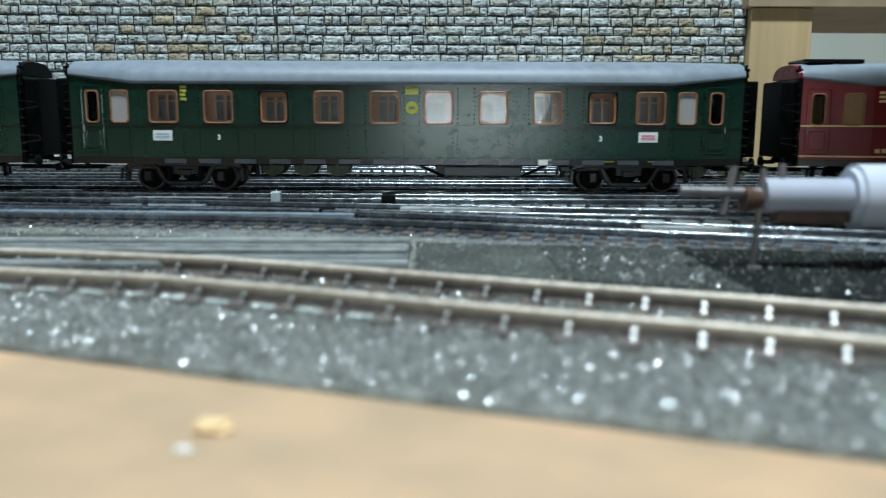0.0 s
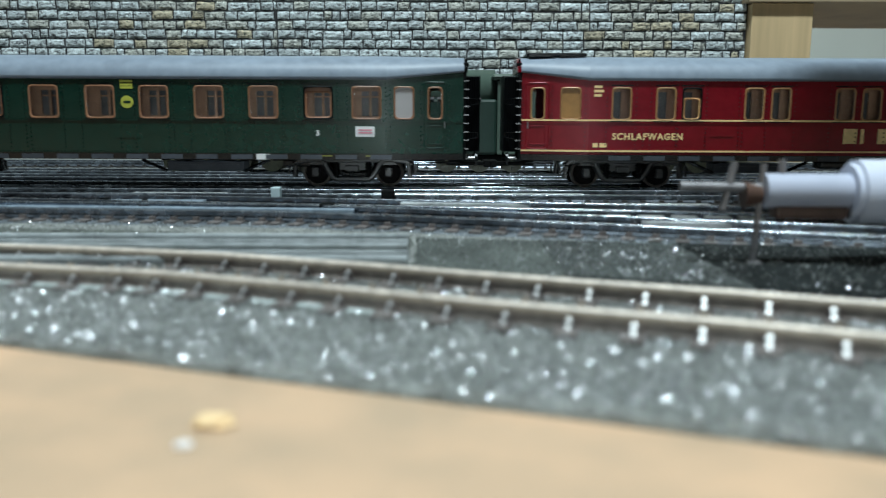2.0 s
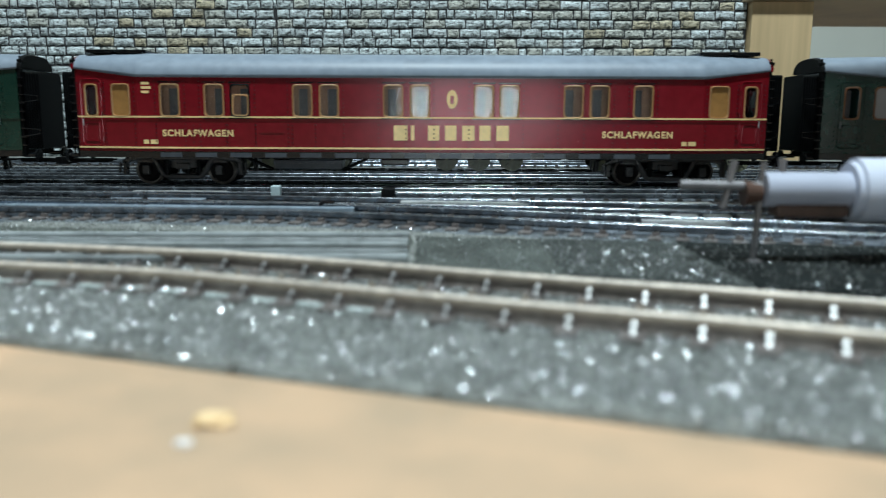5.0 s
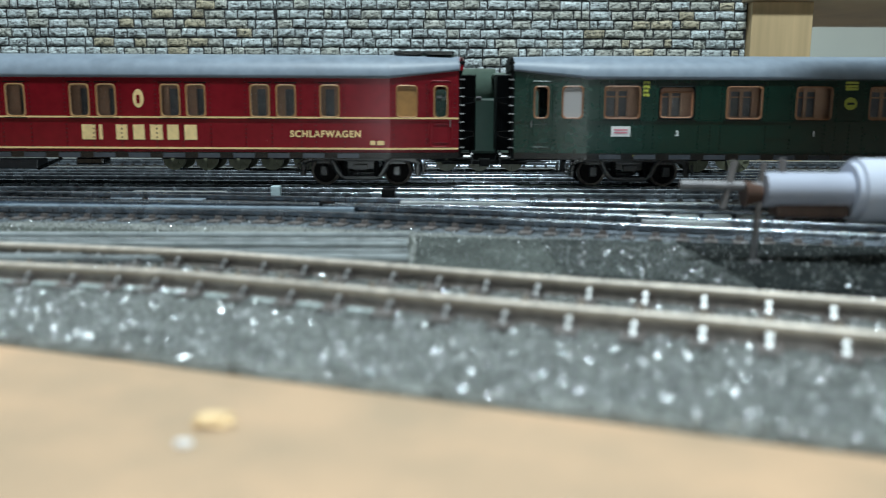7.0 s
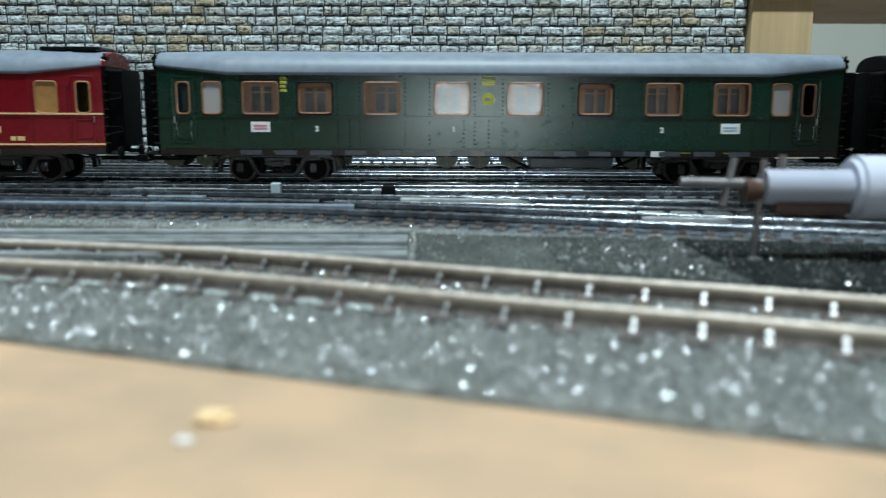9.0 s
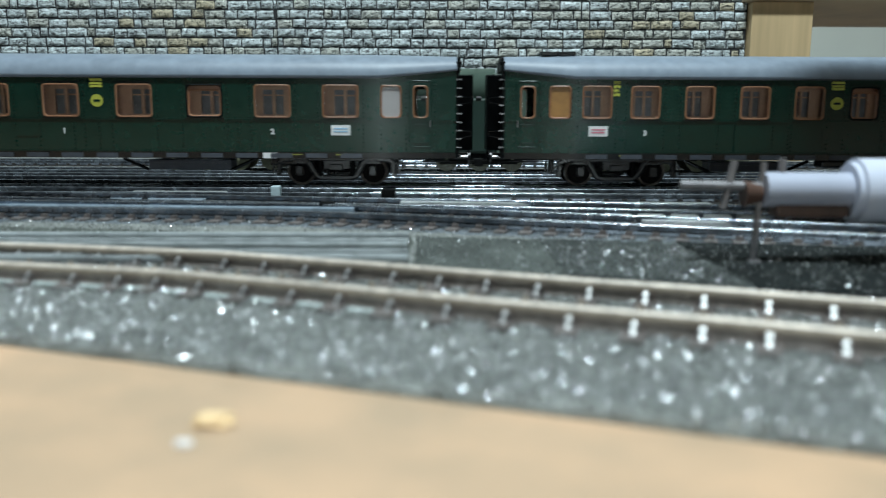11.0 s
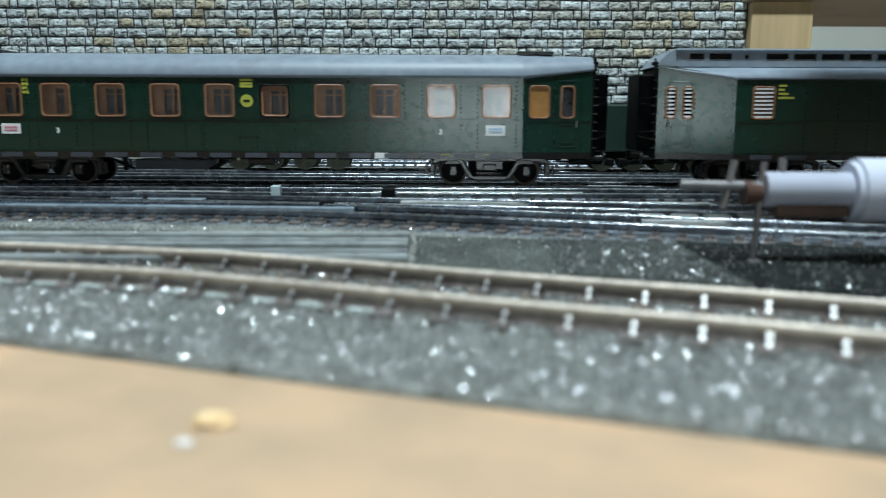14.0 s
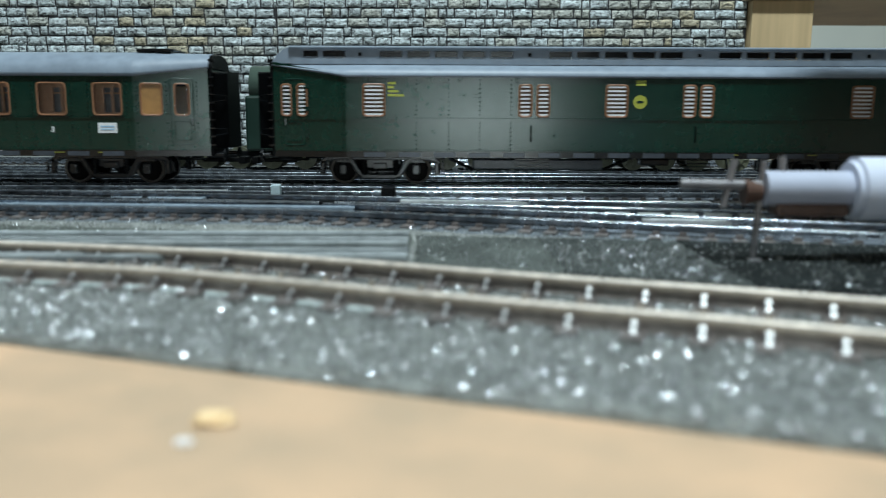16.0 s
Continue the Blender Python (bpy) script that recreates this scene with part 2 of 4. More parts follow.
            vs[i, j, k] = bm.verts.new((p.x, p.y, zs[j]))
        return vs[i, j, k]
    for (i, j), s in solid.items():
        if not s:
            continue
        bm.faces.new((v(i, j, 0), v(i + 1, j, 0), v(i + 1, j + 1, 0), v(i, j + 1, 0)))
        bm.faces.new((v(i, j, 1), v(i, j + 1, 1), v(i + 1, j + 1, 1), v(i + 1, j, 1)))
        for di, dj, e in ((-1, 0, ((0, 0), (0, 1))), (1, 0, ((1, 1), (1, 0))), (0, -1, ((1, 0), (0, 0))), (0, 1, ((0, 1), (1, 1)))):
            if not solid.get((i + di, j + dj), False):
                (p, q), (r, t) = e
                bm.faces.new((v(i + p, j + q, 0), v(i + r, j + t, 0), v(i + r, j + t, 1), v(i + p, j + q, 1)))
    return bm


def ring(w, h, r, border, thick):
    """A rounded window frame ring in the xz plane, its front at -y."""
    bm = bmesh.new()

    def loop(w, h, r, y):
        out = []
        for cx, cz, a0 in ((w / 2 - r, h / 2 - r, 0), (-w / 2 + r, h / 2 - r, 90), (-w / 2 + r, -h / 2 + r, 180), (w / 2 - r, -h / 2 + r, 270)):
            for k in range(4):
                a = radians(a0 + 30 * k)
                out.append(bm.verts.new((cx + r * math.cos(a), y, cz + r * math.sin(a))))
        return out
    ls = [loop(w, h, r, thick), loop(w, h, r, 0), loop(w - border, h - border, r, -thick * 0.4), loop(w - 2 * border, h - 2 * border, r, 0), loop(w - 2 * border, h - 2 * border, r, thick)]
    n = len(ls[0])
    for a, b in zip(ls, ls[1:]):
        for k in range(n):
            bm.faces.new((a[k], b[k], b[(k + 1) % n], a[(k + 1) % n]))
    bmesh.ops.recalc_face_normals(bm, faces=bm.faces)
    return bm


def letters(text, height, material, parent, m, label="", width=None, name="lettering"):
    cu = bpy.data.curves.new(name, "FONT")
    cu.space_character = 1.2 if len(text) > 3 else 1.0
    cu.body, cu.size, cu.extrude, cu.align_x, cu.offset = text, height * 1.38, 0.00004, "CENTER", 0.00011
    tmp = new(name, cu)
    bpy.context.view_layer.update()
    me = bpy.data.meshes.new_from_object(tmp)
    bpy.data.objects.remove(tmp)
    if width:
        xs = [v.co.x for v in me.vertices]
        k = width / (max(xs) - min(xs))
        for v in me.vertices:
            v.co.x *= k
    me.materials.append(material)
    ob = new(name, me)
    ob.parent = parent
    ob.matrix_basis = m
    if label:
        tagged(ob, label)
    return ob


PX = 5000.0            # units of the train's own plan to a metre
RAIL_Y = 340.0
TRACK_Y = 0.3000       # centre line of the train's track


def zz(y):
    return (RAIL_Y - y) / PX


# ---- the train ----
HW, HE = 0.0165, 0.0118    # half width of a coach, in the middle and at its drawn-in ends
SILL, EAVE = zz(279), zz(149.5)
RUN = [(0, 0), (0.5, 123), (1, 248), (1.5, 374), (2, 502), (2.5, 631), (3, 761), (3.5, 894), (4, 1030), (4.5, 1164), (5, 1299),
       (5.5, 1435), (6, 1571), (6.5, 1708), (7, 1852), (7.5, 2002), (8, 2157), (8.5, 2322), (9, 2490), (9.5, 2661), (10, 2833),
       (10.5, 3006), (11, 3180), (11.5, 3353), (12, 3527), (12.5, 3701), (13, 3875), (13.5, 4049), (14, 4220), (14.5, 4389),
       (15, 4561), (15.5, 4734), (16, 4907)]
COACHES, WHEELSETS = [], []


def roof_mesh(L, kl, kr, x_only=None, tops=(104.5, 107, 134.5)):
    """The roof in three lofts with drawn-in ends; x_only: a thin end dome between two x instead."""
    bm = bmesh.new()
    n = 28
    prof = []
    for k in range(n + 1):
        a = math.pi * k / n
        c_, s_ = math.cos(a), math.sin(a)
        prof.append((-1.02 * math.copysign(abs(c_) ** 0.72, c_), s_ ** 0.92))

    def loop(x, hw, e, top):
        return [bm.verts.new((x, a * hw, e + (top - e) * b)) for a, b in prof]
    ends = (HE, zz(tops[2]), zz(tops[1]))
    mid = (HW, EAVE, zz(tops[0]))
    if x_only:
        spans = [((x_only[0], *ends), (x_only[1], HE * 0.96, zz(tops[2]), zz(tops[1] + 2)))]
    else:
        spans = [((-L / 2, *ends), (kl, *mid)), ((kl, *mid), (kr, *mid)), ((kr, *mid), (L / 2, *ends))]
    for i, (p, q) in enumerate(spans):
        a, b = loop(*p), loop(*q)
        for k in range(len(prof)):
            k2 = (k + 1) % len(prof)
            bm.faces.new((a[k], b[k], b[k2], a[k2]))
        if x_only or i == 0:
            bm.faces.new(loop(*p))
        if x_only or i == 2:
            bm.faces.new(list(reversed(loop(*q))))
    bmesh.ops.recalc_face_normals(bm, faces=bm.faces)
    return bm


FRAMES, PANES, RUNG = {}, {}, []


def add_window(coach, x, y, ang, w, h, zc, kind, fm):
    """One window with its frame and pane at x, y on the coach's side."""
    m = Matrix.Translation((x, y, zc)) @ Matrix.Rotation(ang, 4, "Z")
    sash_mat = fm
    if kind == "open":
        fm = BLACK
    key = (round(w, 5), round(h, 5), fm.name)
    name = "window_frame"
    if key not in FRAMES:
        ob = part(name, ring(w + 0.0005, h + 0.0005, 0.0013, 0.00055, 0.0004), fm, coach, smooth=False)
        ob.matrix_basis = m
        FRAMES[key] = ob
    else:
        ob = share(name, FRAMES[key], coach, m)
    if kind == "louvre":
        k2 = (round(w, 5), "slat")
        n = 8
        for i in range(n):
            zc2 = -h / 2 + h * (i + 0.5) / n
            if k2 not in PANES:
                PANES[k2] = part("slat", box(bmesh.new(), -w / 2 + 0.0006, w / 2 - 0.0006, 0.0, 0.0007, -h * 0.028, h * 0.028), WHITE, ob)
                PANES[k2].location = (0, 0, zc2)
            else:
                share("slat", PANES[k2], ob, Matrix.Translation((0, 0, zc2)))
        return
    if kind == "open":
        drop = h * (0.14 if w > 0.008 else 0.30)
        sk = (round(w, 5), "sash", sash_mat.name)
        if sk not in PANES:
            PANES[sk] = part("sash", ring(w - 0.0006, h - drop, 0.0010, 0.0006, 0.0003), sash_mat, ob)
            PANES[sk].location = (0, 0.0006, -drop / 2)
        else:
            share("sash", PANES[sk], ob, Matrix.Translation((0, 0.0006, -drop / 2)))
        z0, z1 = -h / 2, h / 2 - drop
    else:
        z0, z1 = -h / 2, h / 2
    mt = {"frost": FROST, "blind": BLIND}.get(kind, PANE)
    k2 = (round(w, 5), round(h, 5), kind == "open", mt.name)
    if k2 not in PANES:
        PANES[k2] = part("pane", box(bmesh.new(), -w / 2 + 0.0003, w / 2 - 0.0003, 0.0004, 0.0007, z0, z1), mt, ob)
        PANES[k2].visible_shadow = False
    else:
        share("pane", PANES[k2], ob, Matrix()).visible_shadow = False


def stroke(bm, pts, w, y0, y1):
    """A bar of width w that follows pts in the xz plane between y0 and y1, its edges chamfered."""
    P = [Vector(p) for p in pts]
    h, c = w / 2, min(w, y1 - y0) * 0.3
    sec = [(h, y1 - c), (h, y0 + c), (h - c, y0), (c - h, y0), (-h, y0 + c), (-h, y1 - c), (c - h, y1), (h - c, y1)]
    loops = []
    for i, p in enumerate(P):
        d = (P[min(i + 1, len(P) - 1)] - P[max(i - 1, 0)]).normalized()
        n = Vector((-d.y, d.x))
        loops.append([bm.verts.new((p.x + n.x * o, y, p.y + n.y * o)) for o, y in sec])
    for a, b in zip(loops, loops[1:]):
        for k in range(8):
            bm.faces.new((a[k], b[k], b[(k + 1) % 8], a[(k + 1) % 8]))
    bm.faces.new(loops[0])
    bm.faces.new(list(reversed(loops[-1])))
    bmesh.ops.recalc_face_normals(bm, faces=bm.faces)


def bogie(coach, xc):
    bm = bmesh.new()
    neck = [(-0.0212, 0.0078), (-0.0195, 0.0092), (-0.0165, 0.0097), (-0.0118, 0.0096), (-0.0098, 0.0082), (-0.0084, 0.0056), (-0.0070, 0.0036), (-0.0052, 0.0029)]
    neck = neck + [(-x, z) for x, z in reversed(neck)]
    springs, boxes = [], []
    for s in (-1, 1):
        y0, y1 = sorted((s * 0.0106, s * 0.0126))
        stroke(bm, neck, 0.0022, y0, y1)
        stroke(bm, [(-0.0100, 0.0094), (0.0100, 0.0094)], 0.0012, y0 + 0.0003, y1 - 0.0003)
        for k in (-1, 1):
            stroke(bm, [(k * 0.0205, 0.0085), (k * 0.0209, 0.0036)], 0.0020, y0, y1)
            stroke(bm, [(k * 0.0226, 0.0080), (k * 0.0230, 0.0042)], 0.0008, y0, y1 - 0.0008)
            springs.append((k * 0.0058, s * 0.0119))
        box(bm, -0.0024, 0.0024, y0 - 0.0003, y1 + 0.0003, 0.0056, 0.0078, 0.0003)
        for wx in (-0.0132, 0.0132):
            boxes.append((wx, s))
    box(bm, -0.006, 0.006, -0.0105, 0.0105, 0.0060, 0.0100)
    b = part("bogie", bm, BOGIEM, coach, "glossy dark grey plastic bogie frame")
    b.location = (xc, 0, 0)
    for x, y in springs:
        bm = cyl(bmesh.new(), (x, y, 0.0034), (x, y, 0.0090), 0.0009, 10)
        for k in range(5):
            cyl(bm, (x, y, 0.0040 + 0.0010 * k), (x, y, 0.0044 + 0.0010 * k), 0.0013, 10)
        part("coil_spring", bm, BLACK, b)
    for wx, s in boxes:
        y = s * 0.0118
        bm = box(bmesh.new(), wx - 0.0013, wx + 0.0013, y - 0.0013, y + 0.0013, 0.0036, 0.0074, 0.0005)
        cyl(bm, (wx, y - 0.0016, 0.0052), (wx, y + 0.0016, 0.0052), 0.0012, 12)
        for k in range(3):
            box(bm, wx - 0.0030 + 0.0006 * k, wx + 0.0030 - 0.0006 * k, y - 0.0008, y + 0.0008, 0.0080 + 0.0005 * k, 0.0084 + 0.0005 * k)
        part("axle_box", bm, BOGIEM, b)
    for wx in (-0.0132, 0.0132):
        bm = bmesh.new()
        for s in (-1, 1):
            cyl(bm, (0, s * 0.0068, 0), (0, s * 0.0088, 0), 0.0052, 28)
            for k in range(24):
                a0, a1 = k * math.tau / 24, (k + 1) * math.tau / 24
                vs = [bm.verts.new((r * math.cos(a), s * yy, r * math.sin(a))) for a in (a0, a1) for r, yy in ((0.0052, 0.0088), (0.0050, 0.0093), (0.0043, 0.0088))]
                bm.faces.new((vs[0], vs[1], vs[4], vs[3]))
                bm.faces.new((vs[1], vs[2], vs[5], vs[4]))
            cyl(bm, (0, s * 0.0092, 0), (0, s * 0.0096, 0), 0.0040, 20, 0.0036)
            for k in range(6):
                a = k * math.pi / 3
                cyl(bm, (0.003 * math.cos(a), s * 0.0091, 0.003 * math.sin(a)), (0.003 * math.cos(a), s * 0.0098, 0.003 * math.sin(a)), 0.0005, 6)
        cyl(bm, (0, -0.0118, 0), (0, 0.0118, 0), 0.0009, 8)
        w = part("wheelset", bm, WHEEL, b, "worn metal wheels on one axle")
        w.data.materials.append(TYREM)
        for f in w.data.polygons:
            if math.hypot(f.center.x, f.center.z) > 0.0045 and f.area < 4e-6:
                f.material_index = 1
        w.location = (wx, 0, 0.0052)
        WHEELSETS.append((w, wx))


def coach(name, label, u0, u1, kl, kr, wins, paint, fm, bog, extras=None, clere=False, category="railway coach"):
    uc = (u0 + u1) / 2
    X = lambda u: (u - uc) / PX
    L = (u1 - u0) / PX
    c = empty(name, pose((uc - 784) / PX, TRACK_Y, 0))
    tagged(c, label, category, "coaches of the train")
    COACHES.append((c, (uc - 784) / PX))
    kx0, kx1 = X(kl), X(kr)
    tops = (123, 125, 129) if clere else (104.5, 107, 134.5)
    eave_e = zz(tops[2])
    wz0, wz1 = zz(217.5), zz(162)
    zc, wh = (wz0 + wz1) / 2, wz1 - wz0
    T = 0.0008
    e0, e1 = -L / 2, L / 2
    for s in (-1, 1):
        segs = [((e0, s * HE), (kx0, s * HW)), ((kx0, s * HW), (kx1, s * HW)), ((kx1, s * HW), (e1, s * HE))]
        for i, (a, b) in enumerate(segs):
            d = Vector((b[0] - a[0], b[1] - a[1]))
            ln = d.length
            d = d / ln
            holes, put = [], []
            for u, w, kind in wins:
                x = X(u)
                if a[0] < x < b[0]:
                    sx = (x - a[0]) / d.x
                    hw = w / PX / 2
                    holes.append((sx - hw, sx + hw, wz0, wz1))
                    put.append((sx, w / PX, kind))
            bm = bmesh.new()
            top = EAVE if i == 1 else (EAVE + 0.0008)
            if s < 0:
                wall_sheet(bm, a, b, SILL, top, holes, T)
            else:
                wall_sheet(bm, b, a, SILL, top, [(ln - h[1], ln - h[0], h[2], h[3]) for h in holes], T)
            part("side_panel", bm, paint, c)
            if i != 1:
                # the piece between the side and the rising roof edge
                bm = bmesh.new()
                inn = Vector((a[0], a[1])) if i == 0 else Vector((b[0], b[1]))
                kk = Vector((b[0], b[1])) if i == 0 else Vector((a[0], a[1]))
                pts = [(inn.x, inn.y, top), (kk.x, kk.y, top), (kk.x, kk.y, EAVE + 0.0009), (inn.x, inn.y, eave_e + 0.0012)]
                f1 = [bm.verts.new(p) for p in pts]
                f2 = [bm.verts.new((p[0], p[1] - s * T, p[2])) for p in pts]
                bm.faces.new(f1)
                bm.faces.new(list(reversed(f2)))
                for k in range(4):
                    bm.faces.new((f1[k], f2[k], f2[(k + 1) % 4], f1[(k + 1) % 4]))
                bmesh.ops.recalc_face_normals(bm, faces=bm.faces)
                part("cornice", bm, paint, c)
            ang = math.atan2(d.y, d.x)
            for sx, w, kind in put:
                p = (a[0] + d.x * sx, a[1] + d.y * sx)
                if s < 0:
                    add_window(c, p[0], p[1] - 0.0002, ang, w, wh, zc, kind, fm)
                else:
                    add_window(c, p[0], p[1] + 0.0002, ang + math.pi, w, wh, zc, "plain" if kind == "open" else kind, fm)
            # waist rail and sole bar
            for nm, za, zb, out, mt in (("waist_rail", zz(223.5), zz(221.5), 0.00025, paint), ("sole_bar", zz(290), SILL - 0.0001, 0.00015, SOLEBAR)):
                bm = bmesh.new()
                nrm = Vector((d.y, -d.x)) if s < 0 else Vector((-d.y, d.x))
                q = [Vector(a) + nrm * out, Vector(b) + nrm * out, Vector(b) - nrm * 0.001, Vector(a) - nrm * 0.001]
                lo = [bm.verts.new((*p, za)) for p in q]
                hi = [bm.verts.new((*p, zb)) for p in q]
                bm.faces.new(lo)
                bm.faces.new(hi)
                for k in range(4):
                    bm.faces.new((lo[k], lo[(k + 1) % 4], hi[(k + 1) % 4], hi[k]))
                bmesh.ops.recalc_face_normals(bm, faces=bm.faces)
                part(nm, bm, mt, c)
    part("roof", roof_mesh(L + 0.0006, kx0, kx1, None, tops), ROOF, c, "silver grey painted roof", smooth=True)
    for s in (-1, 1):
        pts = [(e0, s * HE, eave_e), (kx0, s * HW, EAVE), (kx1, s * HW, EAVE), (e1, s * HE, eave_e)]
        bm = bmesh.new()
        lp = [[bm.verts.new((x, y * 1.02 + s * o, z + dz)) for o, dz in ((0, -0.0001), (0.0003, -0.0001), (0.0003, 0.0003), (0, 0.0003))] for x, y, z in pts]
        for p, q in zip(lp, lp[1:]):
            for k in range(4):
                bm.faces.new((p[k], q[k], q[(k + 1) % 4], p[(k + 1) % 4]))
        bm.faces.new(lp[0])
        bm.faces.new(lp[-1])
        bmesh.ops.recalc_face_normals(bm, faces=bm.faces)
        part("gutter", bm, GREYBOX, c)
    # inside: floor, corridor wall, partitions, seats
    boxed("floor", BLACK, c, e0 + 0.001, e1 - 0.001, -HE + 0.001, HE - 0.001, SILL - 0.0015, SILL + 0.0004)
    hs = []
    for k, (u, w, kind) in enumerate(wins):
        x = X(u)
        if kx0 < x < kx1 and kind in ("plain", "open"):
            off = (0.0008 if k % 2 else -0.0006) * (w / 50)
            wm = w / PX
            if w > 40:
                for p, q in ((-0.31, -0.04), (0.05, 0.29)):
                    hs.append((x + off + wm * p - kx0, x + off + wm * q - kx0, zz(213), zz(180)))
                    hs.append((x + off + wm * p - kx0, x + off + wm * q - kx0, zz(177.5), zz(169)))
            else:
                hs.append((x + off - wm * 0.28 - kx0, x + off + wm * 0.20 - kx0, zz(215), zz(168)))
    part("corridor_wall", wall_sheet(bmesh.new(), (kx0, -0.0105), (kx1, -0.0105), SILL + 0.0005, EAVE - 0.0005, hs, 0.0006), TAN, c)
    boxed("compartment_wall", DIMIN, c, kx0 + 0.001, kx1 - 0.001, -0.0088, -0.0083, SILL + 0.0005, EAVE - 0.0006)
    xs = sorted(X(u) for u, w, k in wins if kx0 < X(u) < kx1)
    for a, b in zip(xs, xs[1:]):
        if b - a > 0.012:
            boxed("partition", BEIGE, c, (a + b) / 2 - 0.0003, (a + b) / 2 + 0.0003, -0.0082, 0.0150, SILL + 0.0005, EAVE - 0.0006)
            boxed("seat", TAN, c, (a + b) / 2 - 0.0042, (a + b) / 2 - 0.0004, -0.0082, 0.0145, SILL + 0.0005, zz(222), 0.0006)
    # ends with their gangway bellows
    for s, ex in ((-1, e0), (1, e1)):
        part("end_dome", roof_mesh(L, kx0, kx1, (ex + s * 0.0003, ex + s * 0.0016), tops), RED if paint is RED else BLACK, c)
        bm = bmesh.new()
        box(bm, min(ex, ex - s * 0.0008), max(ex, ex - s * 0.0008), -HE + 0.0009, HE - 0.0009, SILL, eave_e + 0.0002)
        part("end_wall", bm, paint if not clere else BLACK, c)
        bm = bmesh.new()
        loops = []
        for k in range(15):
            x, g = ex + s * 0.0062 * k / 14, (0.0006 if k % 2 else 0.0)
            loops.append([bm.verts.new(p) for p in ((x, -0.0085 + g, zz(276)), (x, -0.0085 + g, zz(141) - g), (x, -0.0070 + g, zz(139) - g), (x, 0.0070 - g, zz(139) - g), (x, 0.0085 - g, zz(141) - g), (x, 0.0085 - g, zz(276)))])
        for p, q in zip(loops, loops[1:]):
            for k in range(6):
                bm.faces.new((p[k], q[k], q[(k + 1) % 6], p[(k + 1) % 6]))
        bm.faces.new(loops[0])
        bm.faces.new(loops[-1])
        bmesh.ops.recalc_face_normals(bm, faces=bm.faces)
        part("gangway", bm, BLACK, c, "black folded gangway bellows")
        bm = bmesh.new()
        box(bm, min(ex, ex + s * 0.0012), max(ex, ex + s * 0.0012), -0.0116, -0.0090, zz(290), zz(124), 0.0003)
        part("end_pillar", bm, BLACK, c)
        for k in range(9):
            zr = zz(150 + k * 15)
            if RUNG:
                share("rung", RUNG[0], c, Matrix.Translation((ex + s * 0.0012, -0.0117, zr)))
            else:
                RUNG.append(part("rung", box(bmesh.new(), -0.0009, 0.0009, -0.0004, 0.0006, -0.00025, 0.00025), SOLEBAR, c))
                RUNG[0].location = (ex + s * 0.0012, -0.0117, zr)
        for zb in (180, 240):
            bm = bmesh.new()
            cyl(bm, (ex + s * 0.001, -0.0117, zz(zb)), (ex + s * 0.0055, -0.0090, zz(zb + 2)), 0.0002, 6)
            cyl(bm, (ex + s * 0.001, -0.0117, zz(zb + 14)), (ex + s * 0.0055, -0.0090, zz(zb + 10)), 0.0002, 6)
            cyl(bm, (ex + s * 0.0055, -0.0090, zz(zb + 2)), (ex + s * 0.0055, -0.0090, zz(zb + 10)), 0.0002, 6)
            part("hand_rail", bm, SOLEBAR, c)
        bm = bmesh.new()
        cyl(bm, (ex + s * 0.0010, -0.0104, zz(112)), (ex + s * 0.0010, -0.0104, zz(128)), 0.0004, 8)
        box(bm, min(ex, ex + s * 0.002), max(ex, ex + s * 0.002), -0.0112, -0.0088, zz(124), zz(118), 0.0002)
        part("tail_lamp", bm, BLACK, c)
        for yb in (-0.0098, 0.0098):
            bm = bmesh.new()
            cyl(bm, (ex - s * 0.0004, yb, zz(288)), (ex + s * 0.0045, yb, zz(288)), 0.0008, 10)
            cyl(bm, (ex + s * 0.0045, yb, zz(288)), (ex + s * 0.0053, yb, zz(288)), 0.0023, 16)
            part("buffer", bm, SOLEBAR, c)
        bm = bmesh.new()
        gap = 0.0105
        box(bm, min(ex - s * 0.006, ex + s * gap), max(ex - s * 0.006, ex + s * gap), -0.0022, 0.0022, zz(303), zz(296), 0.0003)
        box(bm, min(ex + s * 0.008, ex + s * gap), max(ex + s * 0.008, ex + s * gap), -0.0042, 0.0042, zz(306), zz(293), 0.0003)
        part("coupler", bm, BLACK, c)
        boxed("step", BLACK, c, min(ex - s * 0.002, ex - s * 0.012), max(ex - s * 0.002, ex - s * 0.012), -HE - 0.001, -HE + 0.003, zz(297), zz(294), 0.0002)
    for bx in bog:
        bogie(c, X(bx))
    drs = sorted(X(u) for u, w, k in wins if w == 25 or w == 24)
    if len(drs) == 2:
        end_doors(c, [(e0, kx0, drs[0]), (e1, kx1, drs[1])], paint)
    mids = [(u, w) for u, w, k in wins if kl < u < kr and k in ("plain", "open")]
    edges = sorted({round(u + sg * (w / 2 + 9)) for u, w in mids for sg in (-1, 1)})
    seams(c, X, [u for i, u in enumerate(edges) if i == 0 or u - edges[i - 1] > 14], paint, 152, 277)
    for u, w in mids:
        flat_on_side(c, "drip_strip", X(u - w / 2 - 3), X(u + w / 2 + 3), 157, 159, SOLEBAR, "", 0.0003)
        flat_on_side(c, "window_sill", X(u - w / 2 - 4), X(u + w / 2 + 4), 219.5, 221.3, SOLEBAR, "", 0.0004)
    if extras:
        extras(c, X)
    return c


def flat_on_side(c, name, x0, x1, ya, yb, material, label="", out=0.00012):
    return boxed(name, material, c, x0, x1, -HW - out, -HW + 0.0001, zz(yb), zz(ya), 0, label)


